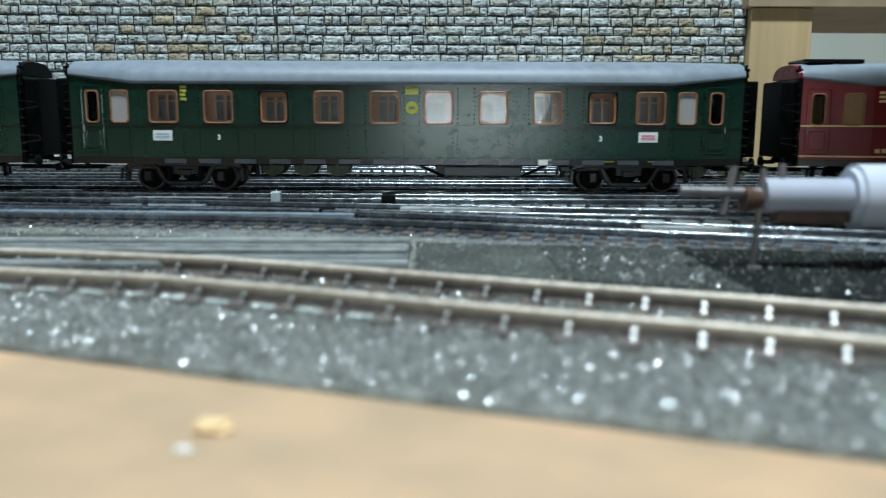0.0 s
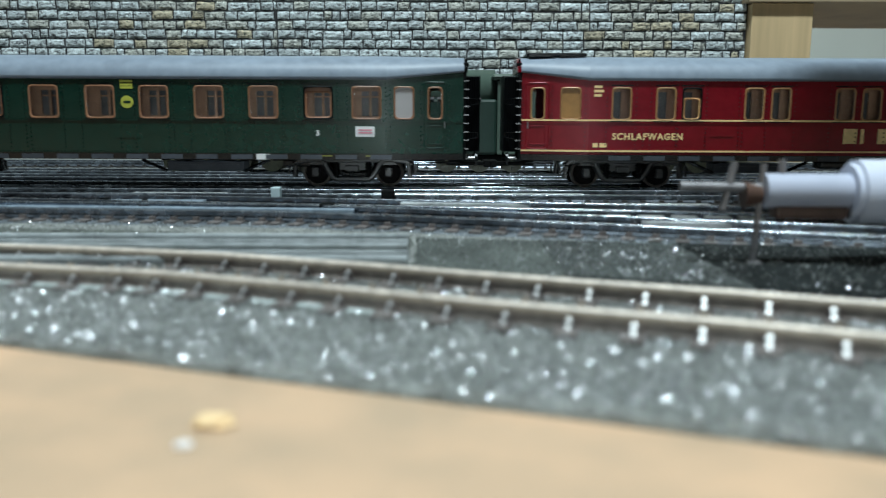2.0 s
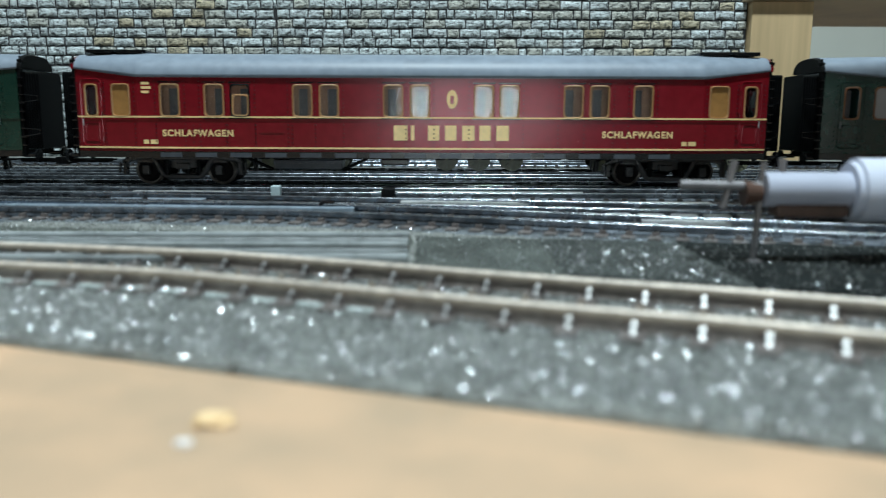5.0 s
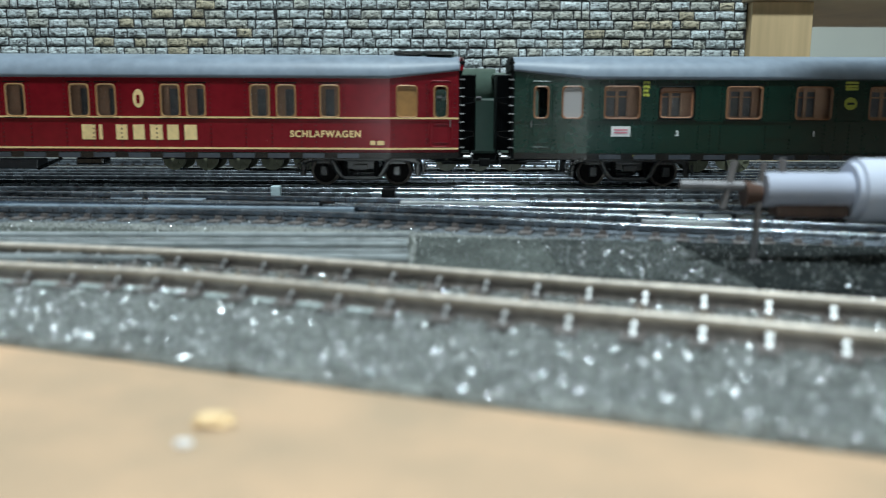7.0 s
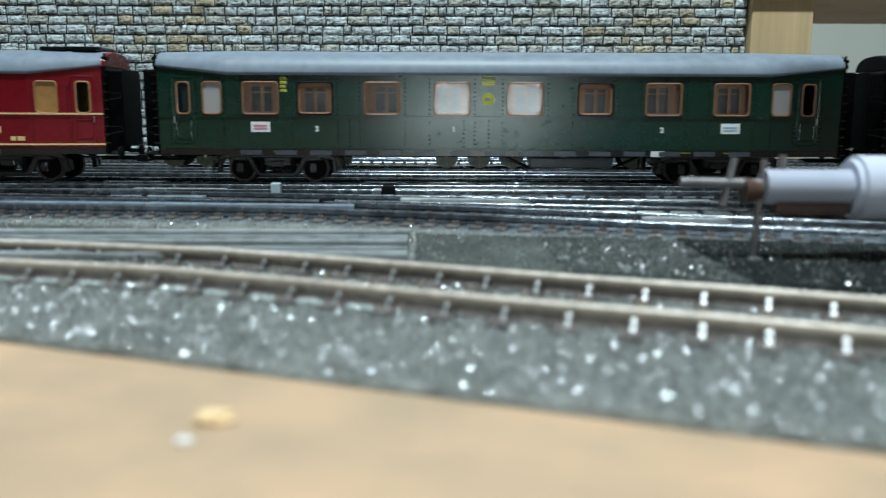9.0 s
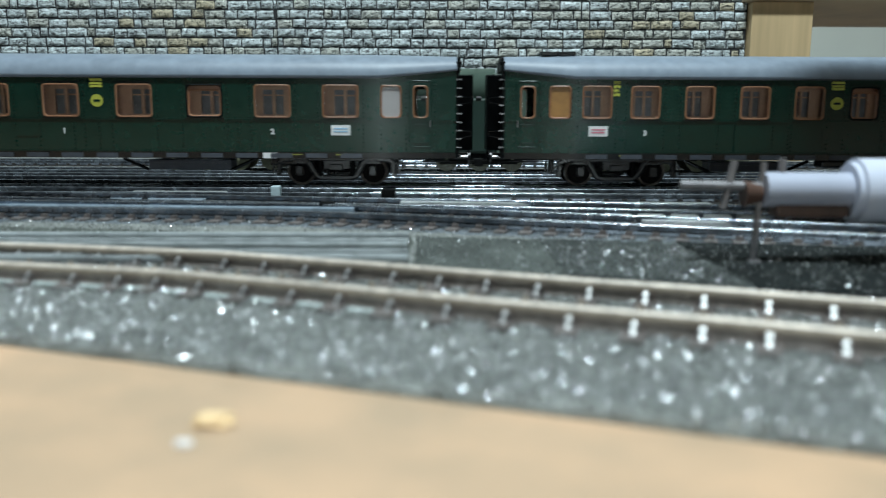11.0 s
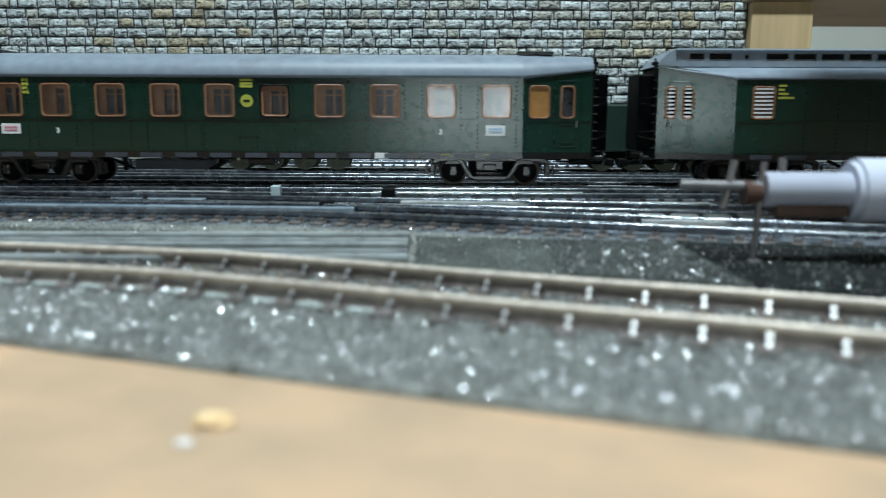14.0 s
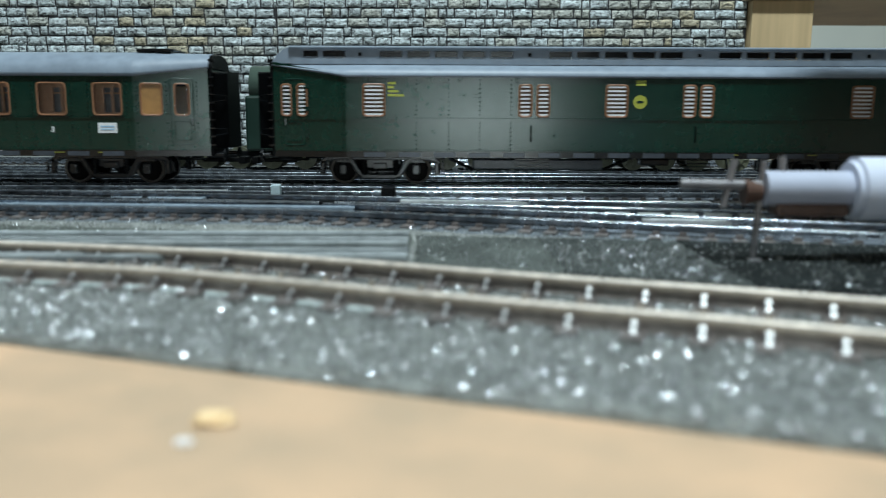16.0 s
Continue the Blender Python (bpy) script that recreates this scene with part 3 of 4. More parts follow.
def green_marks(c, X, signs, digits, eagle, ytext, plate, batt):
    for u, mt in signs:
        flat_on_side(c, "destination_board", X(u - 17), X(u + 17), 231, 249, WHITE, "small white destination board")
        for k, yy in enumerate((236, 241)):
            flat_on_side(c, "print_bar", X(u - 12), X(u + 12), yy, yy + 2.5, mt, "", 0.00022)
    for u, d in digits:
        letters(d, 0.0018, WHITE, c, Matrix.Translation((X(u), -HW - 0.0001, zz(247))) @ Matrix.Rotation(radians(90), 4, "X"), "white class digit")
    bm = bmesh.new()
    cyl(bm, (X(eagle), -HW - 0.00014, zz(190)), (X(eagle), -HW + 0.0001, zz(190)), 0.0022, 24)
    e = part("emblem", bm, YELLOW, c, "round yellow emblem")
    boxed("emblem_bar", GREEN, e, X(eagle) - 0.0012, X(eagle) + 0.0012, -HW - 0.00022, -HW, zz(192), zz(188))
    for yy in (152, 158, 163):
        flat_on_side(c, "print_bar", X(eagle - 11), X(eagle + 11), yy, yy + 4, YELLOW)
    for k in range(4):
        flat_on_side(c, "print_bar", X(ytext - 5), X(ytext + (6 if k != 2 else 4)), 153 + k * 7, 158 + k * 7, YELLOW)
    flat_on_side(c, "label_plate", X(plate - 12), X(plate + 12), 280, 290, WHITE, "small white label on the sole bar", 0.0003)
    for du in (-440, -380, 330, 420):
        flat_on_side(c, "print_bar", X(eagle + du), X(eagle + du + 30), 282, 284, DIMYEL, "", 0.0003)
    under(c, X, batt)
    rivet_lines(c, X, eagle - 460, eagle + 460, GREEN)


def under(c, X, batt):
    a, b = batt
    bm = bmesh.new()
    box(bm, X(a), X(b), -0.012, -0.004, zz(312), zz(294), 0.0004)
    box(bm, X(a) + 0.002, X(b) - 0.002, -0.0124, -0.006, zz(302), zz(300))
    part("battery_box", bm, GREYBOX, c, "slate grey battery box under the floor")
    for p, q in ((a - 45, a), (b + 45, b)):
        part("truss_rod", cyl(bmesh.new(), (X(p), -0.0118, zz(292)), (X(q), -0.0118, zz(312)), 0.0006, 8), SOLEBAR, c)
    bm = bmesh.new()
    box(bm, X(b + 70), X(b + 120), -0.012, -0.005, zz(304), zz(291), 0.0006)
    part("air_tank", bm, SOLEBAR, c)


def roof_box(c, x0, x1):
    bm = bmesh.new()
    box(bm, x0, x1, -0.007, 0.007, zz(104), zz(99), 0.0004)
    n = 2
    for k in range(n):
        a = x0 + (x1 - x0) * (k + 0.08) / n
        b = x0 + (x1 - x0) * (k + 0.92) / n
        box(bm, a, b, -0.0085, 0.0085, zz(106), zz(101.5))
    return part("roof_vent", bm, SOLEBAR, c, "dark grey louvred roof vent box")


def seams(c, X, us, mt, y0=150, y1=279):
    """Dotted upright rivet rows on the side."""
    for u in us:
        bm = bmesh.new()
        y = y0 + 3
        while y < y1 - 2:
            if not 218 < y + 1 < 226:
                box(bm, X(u - 1.2), X(u + 1.2), -HW - 0.00016, -HW + 0.0001, zz(y + 2.6), zz(y))
            y += 7.5
        tagged(part("panel_seam", bm, RIVSHADER if mt is RED else RIVSHADEG, c), kind="stuff")


def rivet_lines(c, X, a, b, mt):
    for yy in (220, 276):
        bm = bmesh.new()
        u = a + 4
        while u < b - 4:
            box(bm, X(u), X(u + 1.8), -HW - 0.00035, -HW + 0.0001, zz(yy + 1.2), zz(yy - 0.6))
            u += 6
        tagged(part("panel_seam", bm, RIVSHADER if mt is RED else RIVSHADEG, c), kind="stuff")
    for k, u in enumerate(range(int(a) + 20, int(b) - 30, 62)):
        flat_on_side(c, "frame_tab", X(u), X(u + 38), 281, 289, GREYBOX, "", 0.0004)


def end_doors(c, ends, mt):
    """Doors with a raised edge, hinges and a lower panel on the drawn-in ends; ends: (outer x, kink x, door x)."""
    for ex, kx, dx in ends:
        a, b = Vector((ex, -HE)), Vector((kx, -HW))
        d = (b - a) if kx > ex else (a - b)
        ang = math.atan2(d.y, d.x)
        f = (dx - ex) / (kx - ex)
        y = -HE + (-HW + HE) * f
        m = Matrix.Translation((dx, y, 0)) @ Matrix.Rotation(ang, 4, "Z")
        ob = part("door", ring(0.0084, zz(152) - zz(270), 0.0012, 0.0004, 0.0003), mt, c)
        ob.matrix_basis = m @ Matrix.Translation((0, -0.0001, (zz(152) + zz(270)) / 2))
        p = part("door_panel", ring(0.0058, zz(228) - zz(262), 0.0006, 0.0003, 0.0002), mt, ob)
        p.location = (0, -0.0001, zz(245) - (zz(152) + zz(270)) / 2)
        for off in (-0.0052, 0.0052, (kx - dx) - math.copysign(0.0009, kx - dx)):
            bm = bmesh.new()
            for k in range(15):
                if k != 8:
                    box(bm, off - 0.00024, off + 0.00024, -0.00016, 0.0001, zz(158 + 8 * k + 2.6), zz(158 + 8 * k))
            sm = part("panel_seam", bm, RIVSHADER if mt is RED else RIVSHADEG, c)
            sm.matrix_basis = m
            tagged(sm, kind="stuff")
        for zc in (165, 205, 250):
            h = part("hinge", box(bmesh.new(), -0.0004, 0.0004, -0.0004, 0.0002, -0.0008, 0.0008), mt, ob)
            h.location = (0.0046 if kx > ex else -0.0046, 0, zz(zc) - (zz(152) + zz(270)) / 2)
        h = part("door_handle", cyl(bmesh.new(), (0, -0.0006, -0.0012), (0, -0.0006, 0.0012), 0.00022, 6), PIN, ob)
        h.location = (-0.0034 if kx > ex else 0.0034, 0.0003, zz(228) - (zz(152) + zz(270)) / 2)


def g1_extra(c, X):
    green_marks(c, X, [(286, BLUEP), (1147, PINKP)], [(386, "3"), (1063, "3")], 728, 325, 965, (785, 925))
    seams(c, X, (555, 800, 900), GREEN, 224, 279)
    flat_on_side(c, "hatch", X(705), X(748), 235, 252, GREEN, "", 0.0002)


def g3_extra(c, X):
    green_marks(c, X, [(2950, PINKP), (3782, BLUEP)], [(3050, "2"), (3292, "1"), (3661, "2")], 3353, 2992, 3655, (3430, 3580))
    seams(c, X, (3108, 3310, 3354, 3600), GREEN, 224, 279)
    flat_on_side(c, "hatch", X(3206), X(3250), 235, 252, GREEN, "", 0.0002)


def g4_extra(c, X):
    green_marks(c, X, [(4238, PINKP), (5096, BLUEP)], [(4321, "3"), (4999, "3")], 4657, 4268, 4894, (4445, 4580))
    seams(c, X, (4480, 4580, 4830), GREEN, 224, 279)
    flat_on_side(c, "hatch", X(4635), X(4678), 235, 252, GREEN, "", 0.0002)
    roof_box(c, X(4137), X(4203))
    roof_box(c, X(5137), X(5203))


def red_extra(c, X):
    for ya, yb in ((217, 220), (271, 274)):
        flat_on_side(c, "gold_line", X(1543), X(2541), ya, yb, GOLD, "thin gold lining stripe", 0.0003)
        for a, b, s in ((1426, 1543, 1), (2541, 2663, -1)):
            bm = bmesh.new()
            ya_, yb_ = (-HE, -HW) if s > 0 else (-HW, -HE)
            q = [(X(a), ya_ - 0.0003), (X(b), yb_ - 0.0003), (X(b), yb_ + 0.0002), (X(a), ya_ + 0.0002)]
            lo = [bm.verts.new((*p, zz(yb))) for p in q]
            hi = [bm.verts.new((*p, zz(ya))) for p in q]
            bm.faces.new(lo)
            bm.faces.new(hi)
            for k in range(4):
                bm.faces.new((lo[k], lo[(k + 1) % 4], hi[(k + 1) % 4], hi[k]))
            bmesh.ops.recalc_face_normals(bm, faces=bm.faces)
            part("gold_line", bm, GOLD, c, "thin gold lining stripe")
    R = Matrix.Rotation(radians(90), 4, "X")
    for u in (1648, 2427):
        letters("SCHLAFWAGEN", 0.0023, GOLD, c, Matrix.Translation((X(u), -HW - 0.0001, zz(252))) @ R, "gold lettering", 125 / PX)
    # company name as plain gold shapes
    for k in range(7):
        a = 1995 + k * 30.3
        w = (24, 6, 20, 20, 22, 20, 22)[k]
        flat_on_side(c, "company_mark", X(a), X(a + w), 231.5, 258, GOLD, "plain gold block")
    bm = bmesh.new()
    bmesh.ops.create_cone(bm, cap_ends=True, segments=24, radius1=0.0019, radius2=0.0019, depth=0.0003, matrix=Matrix.Translation((X(2098), -HW, zz(186))) @ Matrix.Diagonal((1, 1, 1.7, 1)) @ R)
    e = part("emblem", bm, GOLD, c, "oval gold emblem")
    boxed("emblem_bar", RED, e, X(2098) - 0.0006, X(2098) + 0.0006, -HW - 0.0003, -HW, zz(194), zz(180))
    for u in (1563, 2518):
        flat_on_side(c, "print_bar", X(u - 12), X(u - 3), 258.5, 266, GOLD)
        flat_on_side(c, "print_bar", X(u), X(u + 13), 258.5, 266, GOLD)
    for k in range(3):
        flat_on_side(c, "print_bar", X(1551), X(1551 + (14, 17, 13)[k]), 158 + k * 7.5, 162.5 + k * 7.5, GOLD)
    flat_on_side(c, "hatch", X(1758), X(1800), 228, 246, RED, "", 0.0002)
    seams(c, X, (1640, 1700, 1750, 1815), RED, 221, 270)
    roof_box(c, X(1435), X(1545))
    roof_box(c, X(2545), X(2655))
    under(c, X, (1775, 1900))
    rivet_lines(c, X, 1560, 2525, RED)


def g5_extra(c, X):
    end_doors(c, [(X(5387), X(5519), X(5425)), (X(6605), X(6473), X(6567))], GREEN)
    yy = 0.0115
    C = lambda y: 0.0246 + (217 - y) / PX * 1.0176
    x0, x1 = X(5420), X(6572)
    panes, vents = [(X(5441), X(5467)), (X(5476), X(5516))], []
    for g in range(3):
        u = 5577 + 301.5 * g
        panes += [(X(u + 49.3 * k), X(u + 49.3 * k + 40)) for k in range(5)]
        vents.append(X(u - 35))
    vents.append(X(6446))
    panes += [(X(6481), X(6521)), (X(6530), X(6556))]
    bm = bmesh.new()
    for s in (-1, 1):
        a, b = ((x0, s * yy), (x1, s * yy)) if s < 0 else ((x1, s * yy), (x0, s * yy))
        hs = [(p - x0, q - x0, C(118), C(105)) if s < 0 else (x1 - q, x1 - p, C(118), C(105)) for p, q in panes]
        wall_sheet(bm, a, b, C(128), C(102), hs, 0.0005)
    w = part("clerestory", bm, ROOF, c, "grey raised clerestory with small windows")
    for p, q in panes:
        boxed("pane", SOLEBAR, w, p + 0.0001, q - 0.0001, -yy + 0.0006, -yy + 0.0009, C(118) + 0.0001, C(105) - 0.0001)
        boxed("sash_bar", ROOF, w, p + 0.0002, q - 0.0002, -yy + 0.0002, -yy + 0.0005, C(117.5), C(115))
    for v in vents:
        boxed("vent", BLACK, w, v - 0.0006, v + 0.0006, -yy - 0.0002, -yy + 0.0002, C(114), C(108))
    bm = bmesh.new()
    box(bm, x0 - 0.001, x1 + 0.001, -yy - 0.0010, yy + 0.0010, C(102.5), C(97), 0.0007)
    part("clerestory_roof", bm, ROOF, c, "silver grey roof strip")
    for s, ex, ix in ((1, X(5384), x0 + 0.0001), (-1, X(6608), x1 - 0.0001)):
        prof = [(ex, C(127)), (ex + s * 0.0016, C(115)), (ex + s * 0.0040, C(104)), (ix, C(97.5)), (ix, C(127))]
        bm = bmesh.new()
        vs = [[bm.verts.new((x, y, z)) for x, z in prof] for y in (-yy + 0.0001, yy - 0.0001)]
        bm.faces.new(vs[0])
        bm.faces.new(vs[1])
        for k in range(len(prof)):
            k2 = (k + 1) % len(prof)
            bm.faces.new((vs[0][k], vs[0][k2], vs[1][k2], vs[1][k]))
        bmesh.ops.recalc_face_normals(bm, faces=bm.faces)
        part("clerestory_end", bm, ROOF, c, "sloping grey end of the clerestory")
    bm = bmesh.new()
    cyl(bm, (X(6037), -HW - 0.00014, zz(191)), (X(6037), -HW + 0.0001, zz(191)), 0.0024, 24)
    e = part("emblem", bm, YELLOW, c, "round yellow emblem")
    boxed("emblem_bar", GREEN, e, X(6037) - 0.0012, X(6037) + 0.0012, -HW - 0.00022, -HW, zz(193), zz(189))
    for yy2 in (154, 159):
        flat_on_side(c, "print_bar", X(6029), X(6046), yy2, yy2 + 4, YELLOW)
    for k in range(4):
        flat_on_side(c, "print_bar", X(5593), X(5593 + (14, 10, 18, 28)[k]), 158 + k * 7, 162 + k * 7, YELLOW)
    for a, b in ((5819, 5880), (6110, 6170)):
        for p, q, r, s in ((a, b, 156, 158.5), (a, a + 2.5, 156, 279), (b - 2.5, b, 156, 279)):
            flat_on_side(c, "door_edge", X(p), X(q), r, s, GREEN, "", 0.0003)
        bm = bmesh.new()
        cyl(bm, (X(a + 27), -HW - 0.0006, zz(232)), (X(a + 27), -HW - 0.0006, zz(262)), 0.00025, 8)
        cyl(bm, (X(a + 27), -HW - 0.0006, zz(234)), (X(a + 27), -HW + 0.0002, zz(234)), 0.0002, 6)
        cyl(bm, (X(a + 27), -HW - 0.0006, zz(260)), (X(a + 27), -HW + 0.0002, zz(260)), 0.0002, 6)
        part("door_handle", bm, BLACK, c)
        for k in range(3):
            boxed("step", SOLEBAR, c, X(a), X(b), -0.0155, -0.012, zz(294 + 6 * k), zz(292.5 + 6 * k))
    seams(c, X, (5643, 5700, 5755, 5810), GREEN, 150, 279)
    under(c, X, (5745, 5980))
    rivet_lines(c, X, 5530, 6440, GREEN)
    for du in (5995, 6190, 6240, 6300, 6340):
        flat_on_side(c, "print_bar", X(du), X(du + 24), 282, 284, DIMYEL, "", 0.0003)


def ws(us, w, kind="plain"):
    return [(u, w, kind) for u in us]


def build_train():
    g1w = ws([157, 1271], 25) + ws([210, 1216], 34, "frost") + ws([289, 386, 581, 680, 775, 872, 968, 1150], 50) + ws([484, 1065], 50, "open")
    lab = "dark green {} class coach with silver roof, on the rails"
    s = -1300
    coach("passenger_coach", lab.format("third"), 115 + s, 1321 + s, 233 + s, 1188 + s, [(u + s, w, k) for u, w, k in g1w], GREEN, FRAMEM, (315 + s, 1121 + s))
    coach("passenger_coach", lab.format("third"), 115, 1321, 233, 1186, g1w, GREEN, FRAMEM, (315, 1121), extras=g1_extra)
    rw = ws([1454, 2631], 24) + ws([1511], 34, "blind") + ws([2571], 36, "blind") + ws([1600, 1678, 1834, 1881, 1994, 2041, 2154, 2199, 2312, 2358, 2435], 33) + ws([1724], 33, "open")
    coach("sleeping_coach", "wine red sleeping car, gold lining, silver roof, on the rails", 1426, 2663, 1543, 2541, rw, RED, GOLDFR, (1611, 2486), extras=red_extra)
    g3w = ws([2810, 3923], 25) + ws([2864, 3871], 35, "frost") + ws([2951, 3166, 3289, 3418, 3662, 3782], 62) + ws([3047, 3542], 62, "open")
    coach("passenger_coach", lab.format("second"), 2763, 3986, 2891, 3848, g3w, GREEN, FRAMEM, (2973, 3770), extras=g3_extra)
    g4w = ws([4114, 5225], 25) + ws([4170], 36, "blind") + ws([5174], 36, "blind") + ws([4235, 4320, 4416, 4513, 4609, 4803, 4901, 5000, 5098], 50) + ws([4706], 50, "open")
    coach("passenger_coach", lab.format("third"), 4074, 5270, 4197, 5144, g4w, GREEN, FRAMEM, (4278, 5088), extras=g4_extra)
    g5w = ws([5410, 5439], 18, "louvre") + ws([5568, 5996, 6429], 38, "louvre") + ws([5835, 5867, 6124, 6155], 22, "louvre")
    coach("baggage_coach", "dark green baggage car with grey clerestory roof, on rails", 5387, 6605, 5519, 6473, g5w, GREEN, FRAMEM, (5576, 6416), extras=g5_extra, clere=True)


# ---- tracks and ground ----
GZ = -0.0034          # level of the ballast under the rail heads


def ground_y(x):
    return 0.0774 - 0.348 * x


def sweep(bm, pts, prof):
    loops = []
    for i, p in enumerate(pts):
        a, b = pts[max(0, i - 1)], pts[min(len(pts) - 1, i + 1)]
        d = (Vector(b) - Vector(a)).normalized()
        n = Vector((-d.y, d.x))
        loops.append([bm.verts.new((p[0] + n.x * o, p[1] + n.y * o, z)) for o, z in prof])
    k = len(prof)
    for a, b in zip(loops, loops[1:]):
        for j in range(k):
            bm.faces.new((a[j], b[j], b[(j + 1) % k], a[(j + 1) % k]))
    bm.faces.new(loops[0])
    bm.faces.new(list(reversed(loops[-1])))
    bmesh.ops.recalc_face_normals(bm, faces=bm.faces)
    return bm


RAILPROF = [(-0.0009, -0.0026), (0.0009, -0.0026), (0.0009, -0.0022), (0.0003, -0.0019), (0.0003, -0.0010), (0.00055, -0.0007), (0.0005, -0.0001), (0.0003, 0.0),
            (-0.0003, 0.0), (-0.0005, -0.0001), (-0.00055, -0.0007), (-0.0003, -0.0010), (-0.0003, -0.0019), (-0.0009, -0.0022)]


NEARPROF = [(-0.0011, -0.0032), (0.0011, -0.0032), (0.0008, -0.0027), (0.0007, -0.0024), (0.0007, -0.0015), (0.0009, -0.0013), (0.0008, -0.0003), (0.0005, 0.0), (-0.0005, 0.0), (-0.0008, -0.0003), (-0.0009, -0.0013), (-0.0007, -0.0015), (-0.0007, -0.0024), (-0.0008, -0.0027)]


def track(name, label, pts, pitch=0.0061, chairs=True, rail=RAILDARK, gauge=0.0171, clips=False, bed=BEDM, wood=SLEEPER):
    t = empty(name, pose(0, 0, 0))
    tagged(t, label, "model track", "tracks of the layout")
    P = [Vector(p) for p in pts]
    for s in (-1, 1):
        off = []
        for i, p in enumerate(P):
            a, b = P[max(0, i - 1)], P[min(len(P) - 1, i + 1)]
            d = (b - a).normalized()
            off.append(p + Vector((-d.y, d.x)) * gauge / 2 * s)
        ob = part("rail", sweep(bmesh.new(), off, NEARPROF if clips else RAILPROF), rail, t, "", True)
        ob.data.materials.append(BRIGHT if clips else STEEL)
        ob.data.materials.append(RAILWEB)
        for f in ob.data.polygons:
            if f.normal.z > 0.6 and f.center.z > -0.0005:
                f.material_index = 1
            elif clips and f.center.z < -0.0013:
                f.material_index = 2
    if bed:
        part("track_bed", sweep(bmesh.new(), pts, [(-0.0165, GZ - 0.0006), (0.0165, GZ - 0.0006), (0.0148, GZ + 0.00035), (-0.0148, GZ + 0.00035)]), bed, t, "fine ballast bed")
    first = clip = None
    acc, nxt = 0.0, 0.0
    studs = bmesh.new()
    for a, b in zip(P, P[1:]):
        ln = (b - a).length
        while nxt <= acc + ln:
            p = a + (b - a) * ((nxt - acc) / ln)
            m = Matrix.Translation((p.x, p.y, 0)) @ Matrix.Rotation(math.atan2((b - a).y, (b - a).x), 4, "Z")
            if first is None:
                bm = box(bmesh.new(), -0.0015, 0.0015, -0.0145, 0.0145, GZ - 0.0008, -0.0026)
                if chairs:
                    for s in (-1, 1):
                        for k in (-1, 1):
                            box(bm, -0.0008, 0.0008, s * gauge / 2 + k * 0.0013 - 0.0006, s * gauge / 2 + k * 0.0013 + 0.0006, -0.0026, -0.0017)
                first = part("sleeper", bm, wood, t)
                first.matrix_basis = m
            else:
                share("sleeper", first, t, m)
            if clips:
                for s in (-1, 1):
                    mm = m @ Matrix.Translation((0, s * gauge / 2 - 0.0013, 0))
                    if clip is None:
                        bm = bmesh.new()
                        va = [[bm.verts.new((x, y, z)) for y, z in ((-0.0022, -0.0038), (-0.0018, -0.0031), (0.0003, -0.0012), (0.0009, -0.0012), (0.0009, -0.0036))] for x in (-0.00034, 0.00034)]
                        bm.faces.new(va[0])
                        bm.faces.new(va[1])
                        for k in range(5):
                            bm.faces.new((va[0][k], va[0][(k + 1) % 5], va[1][(k + 1) % 5], va[1][k]))
                        bmesh.ops.recalc_face_normals(bm, faces=bm.faces)
                        clip = part("rail_clip", bm, CLIPM, t, "pale shiny rail clip")
                        clip.matrix_basis = mm
                    else:
                        share("rail_clip", clip, t, mm, "pale shiny rail clip")
            cyl(studs, (p.x, p.y, -0.0026), (p.x, p.y, -0.0014), 0.0005, 6)
            nxt += pitch
        acc += ln
    if clips:
        plate = None
        run = 0.0042
        for a, b in zip(P, P[1:]):
            ln = (b - a).length
            while run < ln:
                p = a + (b - a) * (run / ln)
                m = Matrix.Translation((p.x, p.y, 0)) @ Matrix.Rotation(math.atan2((b - a).y, (b - a).x), 4, "Z") @ Matrix.Translation((0, -gauge / 2 - 0.0026, 0))
                if plate is None:
                    plate = part("tie_plate", box(bmesh.new(), -0.0021, 0.0021, -0.0007, 0.0007, GZ - 0.0004, -0.0026, 0.0002), TIEM, t, "pale plate between two sleepers")
                    plate.matrix_basis = m
                elif p.x < 0.0:
                    share("tie_plate", plate, t, m)
                run += pitch
            run -= ln
    tagged(part("stud_strip", studs, RAILSIDE, t, "row of metal contact studs"), kind="stuff")
    return t


def line(x0, y0, x1, y1, n=8, sag=0.0):
    return [(x0 + (x1 - x0) * k / n, y0 + (y1 - y0) * k / n + sag * 4 * (k / n) * (1 - k / n)) for k in range(n + 1)]


def beside(pts, off):
    """The line that runs off metres behind pts."""
    out = []
    for i, p in enumerate(pts):
        d = (Vector(pts[min(i + 1, len(pts) - 1)]) - Vector(pts[max(i - 1, 0)])).normalized()
        out.append((p[0] - d.y * off, p[1] + d.x * off))
    return out


def build_tracks():
    lab = "straight model track, bright rails, dark sleepers"
    slant = "slanting model track, bright rails, dark sleepers"
    track("railway_track", lab + ", under the train", line(-0.55, TRACK_Y, 0.55, TRACK_Y))
    track("railway_track", lab + ", behind the train", line(-0.40, 0.342, 0.40, 0.339))
    track("railway_track", lab + ", under parked engines", line(-0.40, 0.3785, 0.40, 0.3785))
    track("railway_track", lab + ", before the stone wall", line(-0.40, 0.456, 0.40, 0.456))
    track("railway_track", lab + ", before the train", line(-0.30, 0.2700, 0.30, 0.2706))
    track("railway_track", slant, line(-0.22, 0.2643, 0.20, 0.2042), bed=BEDP, wood=SLEEPERP)
